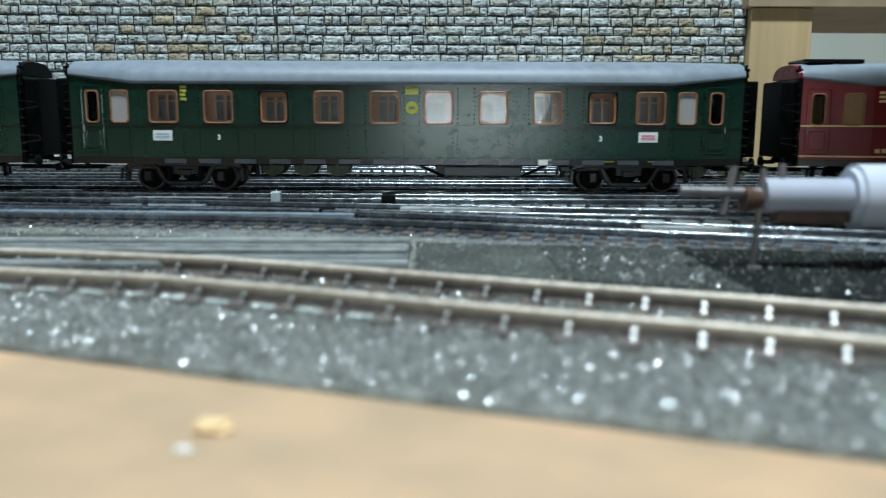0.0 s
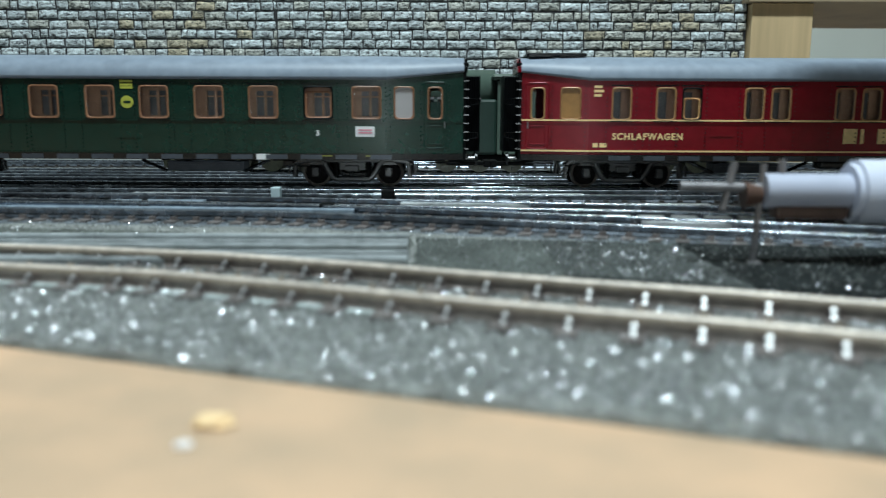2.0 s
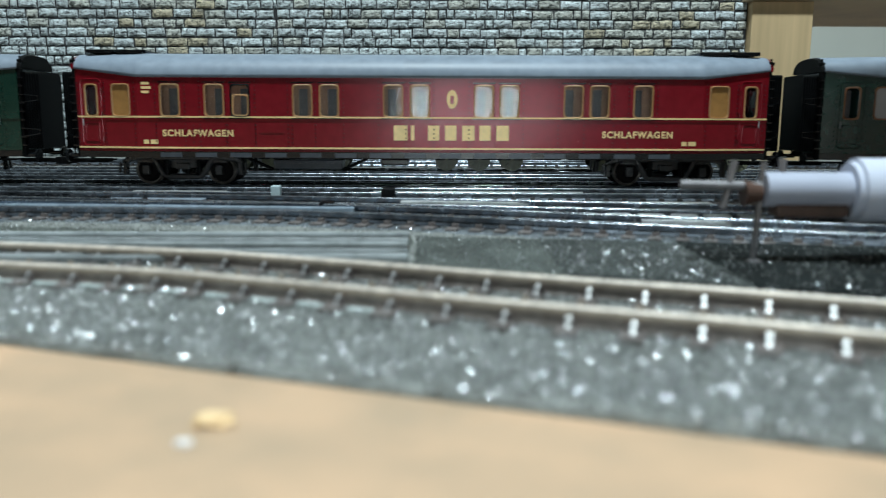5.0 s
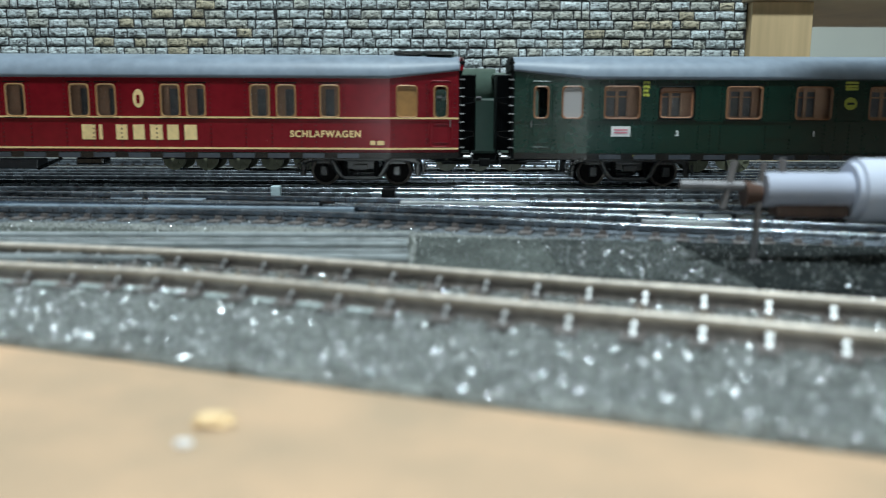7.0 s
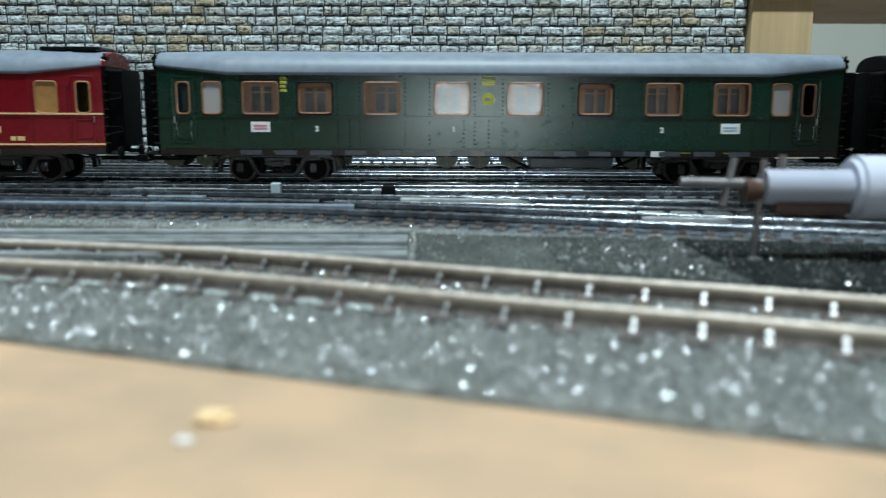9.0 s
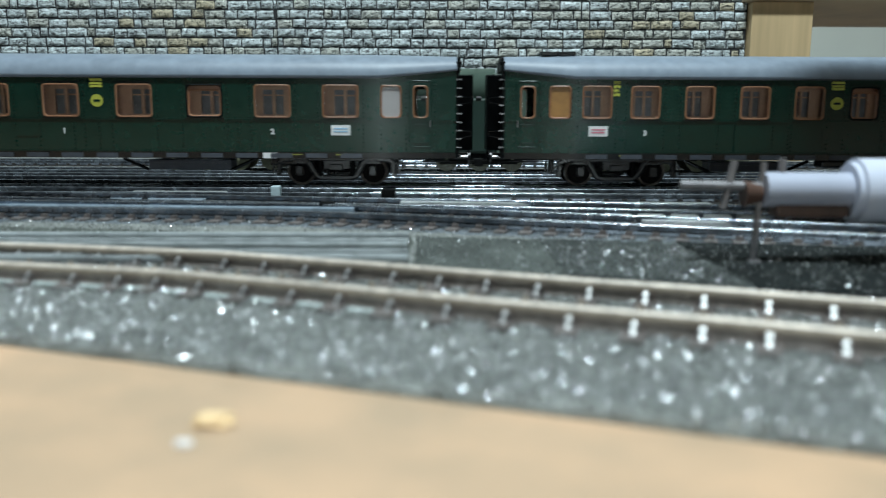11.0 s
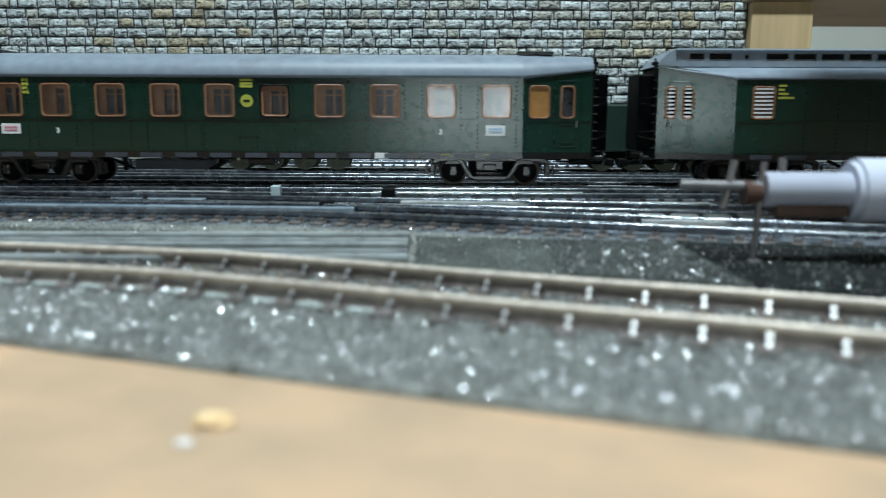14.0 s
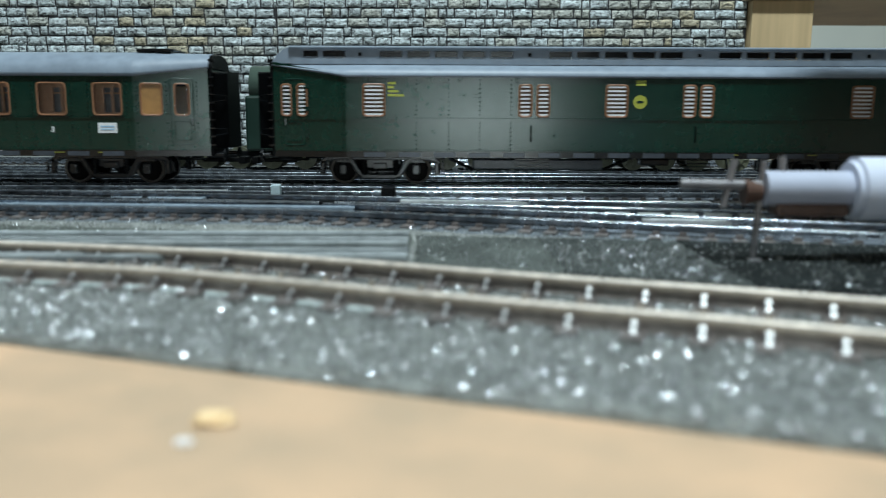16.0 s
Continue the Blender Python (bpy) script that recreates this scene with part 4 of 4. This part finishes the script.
    edge = [(-0.20, 0.2215), (-0.122, 0.2165), (-0.083, 0.2140), (-0.043, 0.2105), (-0.003, 0.2000), (0.037, 0.1880), (0.066, 0.1790), (0.0958, 0.1700), (0.17, 0.1480)]
    track("railway_track", "slanting model track with dark webbed rails in pale ballast", beside(edge, 0.00855), bed=BEDP, wood=SLEEPERP)
    front = [(-0.135, 0.1420), (-0.105, 0.1380), (-0.0757, 0.1329), (-0.0466, 0.1268), (-0.0190, 0.1166), (-0.0027, 0.1100), (0.0162, 0.1030), (0.0359, 0.0964), (0.0519, 0.0900), (0.08, 0.0795), (0.11, 0.0685)]
    centre = beside(front, 0.0093)
    track("railway_track", "curved model track with tan tinted rails in ballast", centre, rail=RAILSIDE, gauge=0.0186, clips=True, bed=None, pitch=0.0084, wood=SLEEPERP)
    # pale plates of the track switch, each a little askew
    for x, y, w, h, a, top in ((-0.0897, 0.2460, 0.0150, 0.0028, 0.8, -0.0008), (-0.104, 0.2335, 0.030, 0.0022, -1.5, -0.0012), (-0.062, 0.2325, 0.024, 0.0040, -4.0, -0.0010),
                               (-0.030, 0.2285, 0.020, 0.0032, -5.5, -0.0012), (-0.075, 0.2250, 0.050, 0.0014, -3.0, -0.0006), (0.004, 0.2235, 0.018, 0.0020, -7.0, -0.0012)):
        p = part("point_plate", box(bmesh.new(), -w, w, -h, h, GZ - 0.0004, top, 0.0003), POINTGREY, None)
        p.matrix_basis = pose(x, y, 0, 0, 0, a)
        tagged(p, "pale blue grey plastic plate of a track switch", "point plate", "plates of the switch")
    for k in range(6):
        p = part("track_insert", box(bmesh.new(), -0.0034, 0.0034, -0.0016, 0.0016, GZ - 0.0004, -0.0009, 0.0003), PATHPLATE, None)
        p.matrix_basis = pose(0.0385 + 0.0088 * k, 0.2126 - 0.0004 * k, 0, 0, 0, -1.5)
        tagged(p, "short pale metal insert between two sleepers", "track insert", "inserts between sleepers")
    # bright bands on the track; the plate at x 0.012 is added for glow
    for x, y, w, h, a in ((0.034, 0.2395, 0.047, 0.0022, -1.2), (0.074, 0.2335, 0.010, 0.0014, -1.2), (0.062, 0.1967, 0.012, 0.0012, -4.0), (0.012, 0.2705, 0.036, 0.0022, 0), (0.02, 0.300, 0.05, 0.0014, 0), (-0.09, 0.2700, 0.016, 0.0014, 0)):
        p = part("metal_plate", box(bmesh.new(), -w, w, -h, h, GZ + 0.0002, -0.0006, 0.0002), PATHPLATE, None)
        p.matrix_basis = pose(x, y, 0, 0, 0, a)
        tagged(p, "bright flat metal plate between rails, partly standing in for glow", "metal plate", "plates between the rails")
    for yc, hw, xe, ta in ((0.1708, 0.0075, -0.0076, 1.2), (0.1512, 0.0040, -0.0068, 1.2)):
        p = empty("plastic_strip", pose(xe, yc, 0, 0, 0, ta))
        tagged(p, "pale translucent plastic channel lying on the ballast", "plastic strip", "strips on the ballast")
        boxed("base", STRIPM, p, -0.115, 0, -hw, hw, GZ - 0.0002, -0.0024, 0.0002)
        for k in (-1, 1):
            boxed("lip", EDGEM, p, -0.115, 0, min(k * hw, k * hw * 0.88), max(k * hw, k * hw * 0.88), -0.0023, -0.0012, 0.0002)
        boxed("rib", EDGEM, p, -0.115, 0, -hw * 0.07, hw * 0.07, -0.0023, -0.0015, 0.0001)


def build_ground():
    bm = bmesh.new()
    nx, ny = 220, 150
    vs = []
    for j in range(ny + 1):
        row = []
        for i in range(nx + 1):
            x = -0.55 + 1.10 * i / nx
            v = (j / ny) ** 1.7
            y0 = max(0.02, ground_y(x))
            if x < -0.2:
                y0 = ground_y(-0.2)
            y = y0 + (0.60 - y0) * v
            z = GZ + 0.0004 * noise.noise((x * 160, y * 160, 0)) + 0.0004 * noise.noise((x * 420, y * 420, 3))
            if j == 0:
                z = -0.0046
            elif j == 1:
                z -= 0.0003
            row.append(bm.verts.new((x, y, z)))
        vs.append(row)
    for j in range(ny):
        for i in range(nx):
            bm.faces.new((vs[j][i], vs[j][i + 1], vs[j + 1][i + 1], vs[j + 1][i]))
    g = part("ground", bm, BALLAST, None)
    tagged(g, "dark grey fine ballast spread over the layout board", "ballast", kind="structure")
    # darker ballast between the slanting track and the curved one, shade painted in at the right
    def patch(x0, x1, material, label, lift):
        bm = bmesh.new()
        rows = []
        for j in range(41):
            row = []
            for i in range(91):
                x = x0 + (x1 - x0) * i / 90
                lo, hi = 0.1365 - 0.33 * (x - 0.0215), 0.1800 - 0.14 * (x - 0.0215)
                y = lo + (hi - lo) * j / 40
                e = min(i, 90 - i, j, 40 - j)
                z = GZ + (lift + 0.0003 * noise.noise((x * 500, y * 500, 7)) if e else -0.0008)
                row.append(bm.verts.new((x + 0.0006 * noise.noise((y * 300, 1, x0 * 90)), y, z)))
            rows.append(row)
        for j in range(40):
            for i in range(90):
                bm.faces.new((rows[j][i], rows[j][i + 1], rows[j + 1][i + 1], rows[j + 1][i]))
        tagged(part("ballast_patch", bm, material, None), label, "ballast", kind="structure")
    patch(-0.20, -0.0055, PATCHF, "strip of grey green ballast beside the slanting track", 0.0004)
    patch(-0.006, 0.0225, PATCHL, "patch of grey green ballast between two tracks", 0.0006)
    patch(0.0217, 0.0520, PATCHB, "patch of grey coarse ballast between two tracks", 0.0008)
    patch(0.0510, 0.2015, PATCHSHADE, "coarse ballast patch, shade at the right put into its black", 0.0009)
    # loose grains on the ballast
    rng = np.random.default_rng(5)
    octa = np.array([(1, 0, 0), (-1, 0, 0), (0, 1, 0), (0, -1, 0), (0, 0, 1), (0, 0, -1)], float)
    faces = np.array([(0, 2, 4), (2, 1, 4), (1, 3, 4), (3, 0, 4), (2, 0, 5), (1, 2, 5), (3, 1, 5), (0, 3, 5)])

    def grains(name, label, material, spans, rmin, rmore, thin, calm=1.0):
        P = []
        for count, xa, xb, ylo, yhi in spans:
            x = xa + (xb - xa) * rng.random(count)
            P.append(np.stack([x, ground_y(x) + ylo + (yhi - ylo) * rng.random(count)], 1))
        P = np.concatenate(P)
        P = P[P[:, 1] > 0.045]
        raised = (P[:, 0] > -0.006) & (P[:, 1] > 0.1365 - 0.33 * (P[:, 0] - 0.0215)) & (P[:, 1] < 0.18)
        keep = ~(raised & (P[:, 0] > 0.050)) | (rng.random(len(P)) < thin)
        quiet = (raised & (P[:, 0] < 0.0217)) | (P[:, 1] > 0.166)
        keep &= ~quiet | (rng.random(len(P)) < calm)
        P, raised = P[keep], raised[keep]
        n = len(P)
        q = rng.normal(size=(n, 4))
        w, x, y, z = (q / np.linalg.norm(q, axis=1)[:, None]).T
        M = np.stack([1 - 2 * (y * y + z * z), 2 * (x * y - z * w), 2 * (x * z + y * w), 2 * (x * y + z * w), 1 - 2 * (x * x + z * z), 2 * (y * z - x * w),
                      2 * (x * z - y * w), 2 * (y * z + x * w), 1 - 2 * (x * x + y * y)], 1).reshape(n, 3, 3)
        r = rmin + rmore * rng.random(n) ** 2.5
        V = octa[None] * (0.7 + 0.6 * rng.random((n, 6, 1))) * r[:, None, None]
        V = np.einsum("nij,nkj->nki", M, V)
        at = np.column_stack([P, GZ + np.where(raised, 0.0010, 0.0004) + 0.0003 * rng.random(n)])
        F = (faces[None] + 6 * np.arange(n)[:, None, None]).reshape(-1, 3)
        me = bpy.data.meshes.new(name)
        me.from_pydata((V + at[:, None]).reshape(-1, 3).tolist(), [], F.tolist())
        me.materials.append(material)
        tagged(new(name, me), label, "gravel", kind="stuff")

    grains("ballast_grains", "loose grains of dark grey ballast on the ground", GRAINS,
           ((36000, -0.11, 0.10, 0.0, 0.06), (20000, -0.16, 0.18, 0.06, 0.20)), 0.00012, 0.00014, 0.6)
    grains("quartz_grains", "loose bright glittering quartz grains among the ballast", QUARTZ,
           ((24000, -0.11, 0.10, 0.0, 0.05), (15000, -0.11, 0.12, 0.05, 0.13)), 0.00011, 0.00012, 0.2, 0.25)
    # board under it all
    b = boxed("layout_board", BOARD, None, -0.8, 0.8, -0.45, 0.90, -0.0235, -0.0042, 0.0005)
    tagged(b, "bare light plywood layout board under the ballast", "table top", kind="structure")


# ---- stone wall, post, shelf, room ----
WALL_Y = 0.55


def wall_panel(name, label, x0, x1, y, z0, z1, row, seed):
    p = empty(name, pose((x0 + x1) / 2, y, z0))
    tagged(p, label, "model wall", kind="structure")
    cx = (x0 + x1) / 2
    boxed("backing", MORTAR, p, x0 - cx, x1 - cx, 0.0, 0.006, 0, z1 - z0)
    rng = random.Random(seed)
    variants = {}
    nrows = int((z1 - z0) / row)
    count = 0
    rest = bmesh.new()
    for r in range(nrows - 1, -1, -1):
        x = x0 - cx - rng.random() * 0.006
        while x < x1 - cx:
            w = rng.choice((0.0055, 0.0085, 0.0105, 0.0125, 0.0130, 0.0138, 0.0145))
            a, b = max(x, x0 - cx), min(x + w, x1 - cx)
            x += w
            if b - a < 0.002:
                continue
            along = ((a + b) / 2 + cx - x0) / (x1 - x0)
            warm = max(0.0, 1 - abs(along - 0.80) / 0.24)
            pick = rng.random()
            paint = OCHRE if pick < 0.30 * warm else (TAUPE if pick < 0.12 + 0.75 * warm else STONE)
            key = (round((b - a) * 2000), rng.randrange(3), paint.name)
            ww = key[0] / 2000 - 0.0009
            hh = row - 0.0011
            m = Matrix.Translation(((a + b) / 2, -0.0004, r * row + row / 2 + rng.uniform(-0.0004, 0.0004))) @ Matrix.Rotation(rng.uniform(-0.02, 0.02), 4, "Y")
            if count < 300:
                if key not in variants:
                    bm = stone(ww, hh, rng)
                    ob = part("stone", bm, paint, p)
                    ob.matrix_basis = m
                    variants[key] = ob
                else:
                    share("stone", variants[key], p, m)
                count += 1
            else:
                bm = stone(ww, hh, rng)
                bmesh.ops.transform(bm, matrix=m, verts=bm.verts)
                me = bpy.data.meshes.new("tmp")
                bm.to_mesh(me)
                bm.free()
                rest.from_mesh(me)
                bpy.data.meshes.remove(me)
    if len(rest.verts):
        tagged(part("stone_courses", rest, STONE, p), kind="stuff")
    else:
        rest.free()
    return p


def stone(w, h, rng):
    bm = bmesh.new()
    nx, nz = 6, 4
    g = []
    for j in range(nz + 1):
        row = []
        for i in range(nx + 1):
            edge = i in (0, nx) or j in (0, nz)
            y = 0.0001 if edge else -0.0006 - rng.random() * 0.0005
            jx, jz = (rng.uniform(-1, 1) * 0.00025 for _ in range(2))
            row.append(bm.verts.new((-w / 2 + w * i / nx + jx, y, -h / 2 + h * j / nz + jz)))
        g.append(row)
    for j in range(nz):
        for i in range(nx):
            bm.faces.new((g[j][i], g[j][i + 1], g[j + 1][i + 1], g[j + 1][i]))
    return bm


def build_room():
    zb = GZ
    wall_panel("wall_left_panel", "grey model stone wall panel with ochre stones", -0.4281, -0.1125, WALL_Y + 0.002, zb, 0.125, 0.0062, 8)
    wall_panel("wall_middle_panel", "pale grey embossed model stone wall panel", -0.1122, 0.2035, WALL_Y, zb, 0.125, 0.0062, 8)
    bm = box(bmesh.new(), 0.2040, 0.2445, WALL_Y - 0.008, WALL_Y + 0.02, -0.0042, 0.1010, 0.0006)
    p = part("wooden_post", bm, PINE, None)
    tagged(p, "upright pale pine post beside the stone wall", "wooden post", kind="structure")
    # shelf over the post; its unseen front is added to shade the right-hand tracks
    bm = bmesh.new()
    q = [(0.056, 0.180), (0.60, 0.180), (0.60, 0.69), (0.1995, 0.69), (0.1995, 0.537), (0.45, 0.537), (0.45, 0.264), (0.118, 0.264)]
    lo = [bm.verts.new((*p, 0.1014)) for p in q]
    hi = [bm.verts.new((*p, 0.1174)) for p in q]
    bm.faces.new(lo)
    bm.faces.new(hi)
    for k in range(len(q)):
        k2 = (k + 1) % len(q)
        bm.faces.new((lo[k], lo[k2], hi[k2], hi[k]))
    bmesh.ops.recalc_face_normals(bm, faces=bm.faces)
    s = part("shelf_and_shade_board", bm, SHELFM, None)
    tagged(s, "brown shelf board on the pine post, unseen front added for shade", "shelf", kind="structure")
    # closing walls of the room
    def room(name, label, *b):
        o = boxed(name, CEILM if name == "ceiling" else (ROOMW if name == "wall_north" else DIMW), None, *b)
        tagged(o, label, "room wall", kind="structure")
    room("wall_north", "pale green white painted room wall", -2.1, 2.1, 1.25, 1.30, -0.9, 1.3)
    room("wall_south", "dim grey painted room wall", -2.1, 2.1, -2.05, -2.0, -0.9, 1.3)
    room("wall_west", "dim grey painted room wall", -2.15, -2.1, -2.0, 1.25, -0.9, 1.3)
    room("wall_east", "dim grey painted room wall", 2.1, 2.15, -2.0, 1.25, -0.9, 1.3)
    room("ceiling", "grey painted ceiling", -2.15, 2.15, -2.05, 1.30, 1.3, 1.35)
    room("floor", "plain dim grey room floor", -2.15, 2.15, -2.05, 1.30, -0.95, -0.9)


# ---- parked vehicles behind ----
def vehicles():
    Y = 0.3785
    S = 0.2535e-3
    X = lambda x: (x - 784) * S
    Z = lambda y: EYE[2] + (219 - y) * 0.2535e-3

    def wheels(c, xs, ox):
        first = None
        r = 0.0052
        for x in xs:
            m = Matrix.Translation((X(x) - ox, 0, r))
            if first is None:
                bm = bmesh.new()
                for s in (-1, 1):
                    cyl(bm, (0, s * 0.0070, 0), (0, s * 0.0086, 0), r, 28)
                    cyl(bm, (0, s * 0.0086, 0), (0, s * 0.0092, 0), r * 0.45, 16)
                    for k in range(8):
                        a = k * math.pi / 4
                        cyl(bm, (0.002 * math.cos(a), s * 0.0088, 0.002 * math.sin(a)), (r * 0.85 * math.cos(a), s * 0.0088, r * 0.85 * math.sin(a)), 0.0003, 5)
                cyl(bm, (0, -0.011, 0), (0, 0.011, 0), 0.0008, 8)
                first = part("wheelset", bm, PALEWHEEL, c, "pale spoked wheels on one axle")
                first.matrix_basis = m
            else:
                share("wheelset", first, c, m)
    # tender engine
    ox = X(640)
    c = empty("steam_engine", pose(ox, Y, 0))
    tagged(c, "parked dark green model tank engine on the rear track", "model locomotive", "parked engines")
    wheels(c, (290, 350, 410, 470, 530, 590, 790, 850, 910), ox)
    bm = box(bmesh.new(), X(268) - ox, X(1000) - ox, -0.0105, 0.0105, Z(296), Z(283), 0.0006)
    part("underframe", bm, BLACK, c)
    bm = box(bmesh.new(), X(428) - ox, X(880) - ox, -0.014, 0.014, Z(283), Z(184), 0.0012)
    part("side_tank", bm, DKOLIVE, c, "dark green side tank")
    bm = bmesh.new()
    cyl(bm, (X(432) - ox, 0.0, Z(168)), (X(878) - ox, 0.0, Z(168)), 0.0098, 28)
    part("boiler", bm, OLIVE, c, "sage green round boiler", True)
    bm = box(bmesh.new(), X(880) - ox, X(962) - ox, -0.0142, 0.0142, Z(283), Z(150), 0.0006)
    part("cab", bm, OLIVE, c, "sage green cab side")
    bm = box(bmesh.new(), X(870) - ox, X(985) - ox, -0.0155, 0.0155, Z(150), Z(140), 0.0012)
    part("cab_roof", bm, OLIVE, c)
    bm = box(bmesh.new(), X(964) - ox, X(1000) - ox, -0.0135, 0.0135, Z(283), Z(190), 0.001)
    part("bunker", bm, DKOLIVE, c)
    for a in range(590, 850, 14):
        boxed("rivet", PIN, c, X(a) - ox, X(a + 9) - ox, -0.0146, -0.0128, Z(184) - 0.0002, Z(181))
    for a, w in ((800, 8), (811, 6), (820, 6)):
        boxed("print_bar", WHITE, c, X(a) - ox, X(a + w) - ox, -0.0142, -0.0138, Z(240), Z(222))
    boxed("print_bar", WHITE, c, X(795) - ox, X(826) - ox, -0.0142, -0.0138, Z(198), Z(195))
    # flat wagon with a red load
    ox = X(1205)
    c = empty("flat_wagon", pose(ox, Y, 0))
    tagged(c, "parked dark green model wagon with red cylinder load", "model wagon", "parked engines")
    wheels(c, (1075, 1132, 1190, 1250, 1325), ox)
    part("underframe", box(bmesh.new(), X(1012) - ox, X(1300) - ox, -0.0105, 0.0105, Z(296), Z(280), 0.0006), BLACK, c)
    part("wagon_body", box(bmesh.new(), X(1015) - ox, X(1300) - ox, -0.014, 0.014, Z(280), Z(195), 0.0008), DKOLIVE, c, "dark green side")
    bm = bmesh.new()
    cyl(bm, (X(1022) - ox, -0.004, Z(172)), (X(1058) - ox, -0.004, Z(172)), 0.0028, 20)
    part("cylinder", bm, REDP, c, "glossy red cylinder", True)
    part("saddle", box(bmesh.new(), X(1026) - ox, X(1054) - ox, -0.007, 0.0, Z(195.5), Z(182), 0.0004), GREYBOX, c)


# ---- small things ----
def small_things():
    d = 0.1500
    S = d / 1400.0 * 0.995
    X = lambda x: (x - 784) * S
    Z = lambda y: EYE[2] + (219 - y) * S
    c = empty("tube_fitting", pose(X(1345), d, GZ))
    tagged(c, "pale grey stepped plastic tube with metal pins, on ballast", "tube fitting")
    ox, oz = X(1345), GZ
    P = lambda x, y: (X(x) - ox, 0, Z(y) - oz)
    bm = bmesh.new()
    cyl(bm, P(1503, 344), P(1760, 344), 57 * S, 40)
    bmesh.ops.bevel(bm, geom=[e for e in bm.edges if len(e.link_faces) == 2 and e.calc_face_angle(0) > 0.8], offset=0.0010, segments=3, affect="EDGES")
    part("barrel", bm, TUBE, c, "pale grey plastic barrel", False)
    bm = bmesh.new()
    cyl(bm, P(1352, 343), P(1505, 343), 31 * S, 32)
    part("neck", bm, NECKM, c, "narrow pale grey neck")
    bm = bmesh.new()
    box(bm, P(1372, 0)[0], P(1500, 0)[0], -0.0022, 0.0022, P(0, 392)[2], P(0, 368)[2], 0.0006)
    part("saddle", bm, RUST, c, "brown stained block under the neck")
    bm = bmesh.new()
    cyl(bm, P(1318, 350), P(1350, 350), 24 * S, 20, 16 * S)
    part("nut", bm, RUST, c, "brown rusty nut at the end of the neck")
    bm = bmesh.new()
    cyl(bm, P(1205, 336), P(1350, 338), 9 * S, 12)
    part("rod", bm, PIN, c, "thin dull metal rod")
    bm = bmesh.new()
    cyl(bm, P(1343, 470), P(1352, 295), 6 * S, 10)
    part("post", bm, PIN, c)
    for a, b in ((P(1283, 378), P(1300, 292)), (P(1386, 330), P(1384, 288))):
        bm = bmesh.new()
        cyl(bm, a, b, 7 * S, 10)
        part("pin", bm, PIN, c)
    part("foot", box(bmesh.new(), P(1334, 0)[0], P(1358, 0)[0], -0.0012, 0.0012, -0.0004, 0.0012, 0.0003), PIN, c)
    part("prop", box(bmesh.new(), P(1700, 0)[0], P(1740, 0)[0], -0.003, 0.003, -0.0004, P(0, 395)[2], 0.0003), RUST, c)
    # bits by the far tracks
    def bit(name, label, x, dd, w, h, mt, dz):
        k = dd / 1400
        o = boxed(name, mt, None, -w * k / 2, w * k / 2, -w * k / 2, w * k / 2, 0, h * k, 0.0004)
        o.location = (x, dd, dz)
        tagged(o, label, "track part")
    bit("white_block", "small pale blue grey plastic block beside the rails", -0.0548, 0.2590, 17, 31, PALEB, GZ)
    bit("black_block", "small black plastic block beside the rails", -0.018, 0.2590, 24, 27, BLACK, GZ)
    for x, y, w, h in ((-0.1035, 0.2415, 14, 8), (-0.0335, 0.2275, 26, 9), (-0.0245, 0.2262, 12, 6), (-0.0436, 0.2290, 10, 6), (-0.1089, 0.2420, 10, 6), (-0.0911, 0.2405, 10, 6)):
        bit("black_clip", "small black point machine clip on the plate", x, y, w, h, BLACK, -0.0010)
    # wood chip and crumb on the board
    def chip(name, label, x, dd, w, h, mt, seed):
        k = dd / 1400
        bm = bmesh.new()
        bmesh.ops.create_icosphere(bm, subdivisions=3, radius=1)
        for v in bm.verts:
            q = 1 + 0.35 * noise.noise(v.co * 2 + Vector((seed, 0, 0)))
            v.co = Vector((v.co.x * w / 2 * k * q, v.co.y * w / 3 * k * q, max(-0.5, v.co.z) * h * 0.42 * k * q))
        z0 = min(v.co.z for v in bm.verts)
        for v in bm.verts:
            v.co.z -= z0
        o = part(name, bm, mt, None)
        o.location = (x, dd, -0.0042)
        tagged(o, label, "wood chip")
    chip("wood_chip", "pale yellow wood chip lying on the bare board", -0.0216, 0.0712, 80, 34, CHIPM, 2)
    chip("white_crumb", "small white crumb lying on the bare board", -0.0229, 0.0662, 34, 20, CRUMBM, 7)


# ---- movement ----
def run_at(t):
    for (a, x), (b, y) in zip(RUN, RUN[1:]):
        if t <= b:
            return x + (y - x) * (t - a) / (b - a)
    return RUN[-1][1]


def motions():
    for c, x0 in COACHES:
        walk(c, [(t, pose(x0 - s / PX, TRACK_Y, 0)) for t, s in RUN])
    for w, wx in WHEELSETS:
        rows = []
        for k in range(161):
            t = k / 10
            rows.append((t, pose(wx, 0, 0.0052, 0, -math.degrees(run_at(t) / PX / 0.0052), 0)))
        walk(w, rows)


build_ground()
build_tracks()
build_train()
vehicles()
build_room()
small_things()
motions()
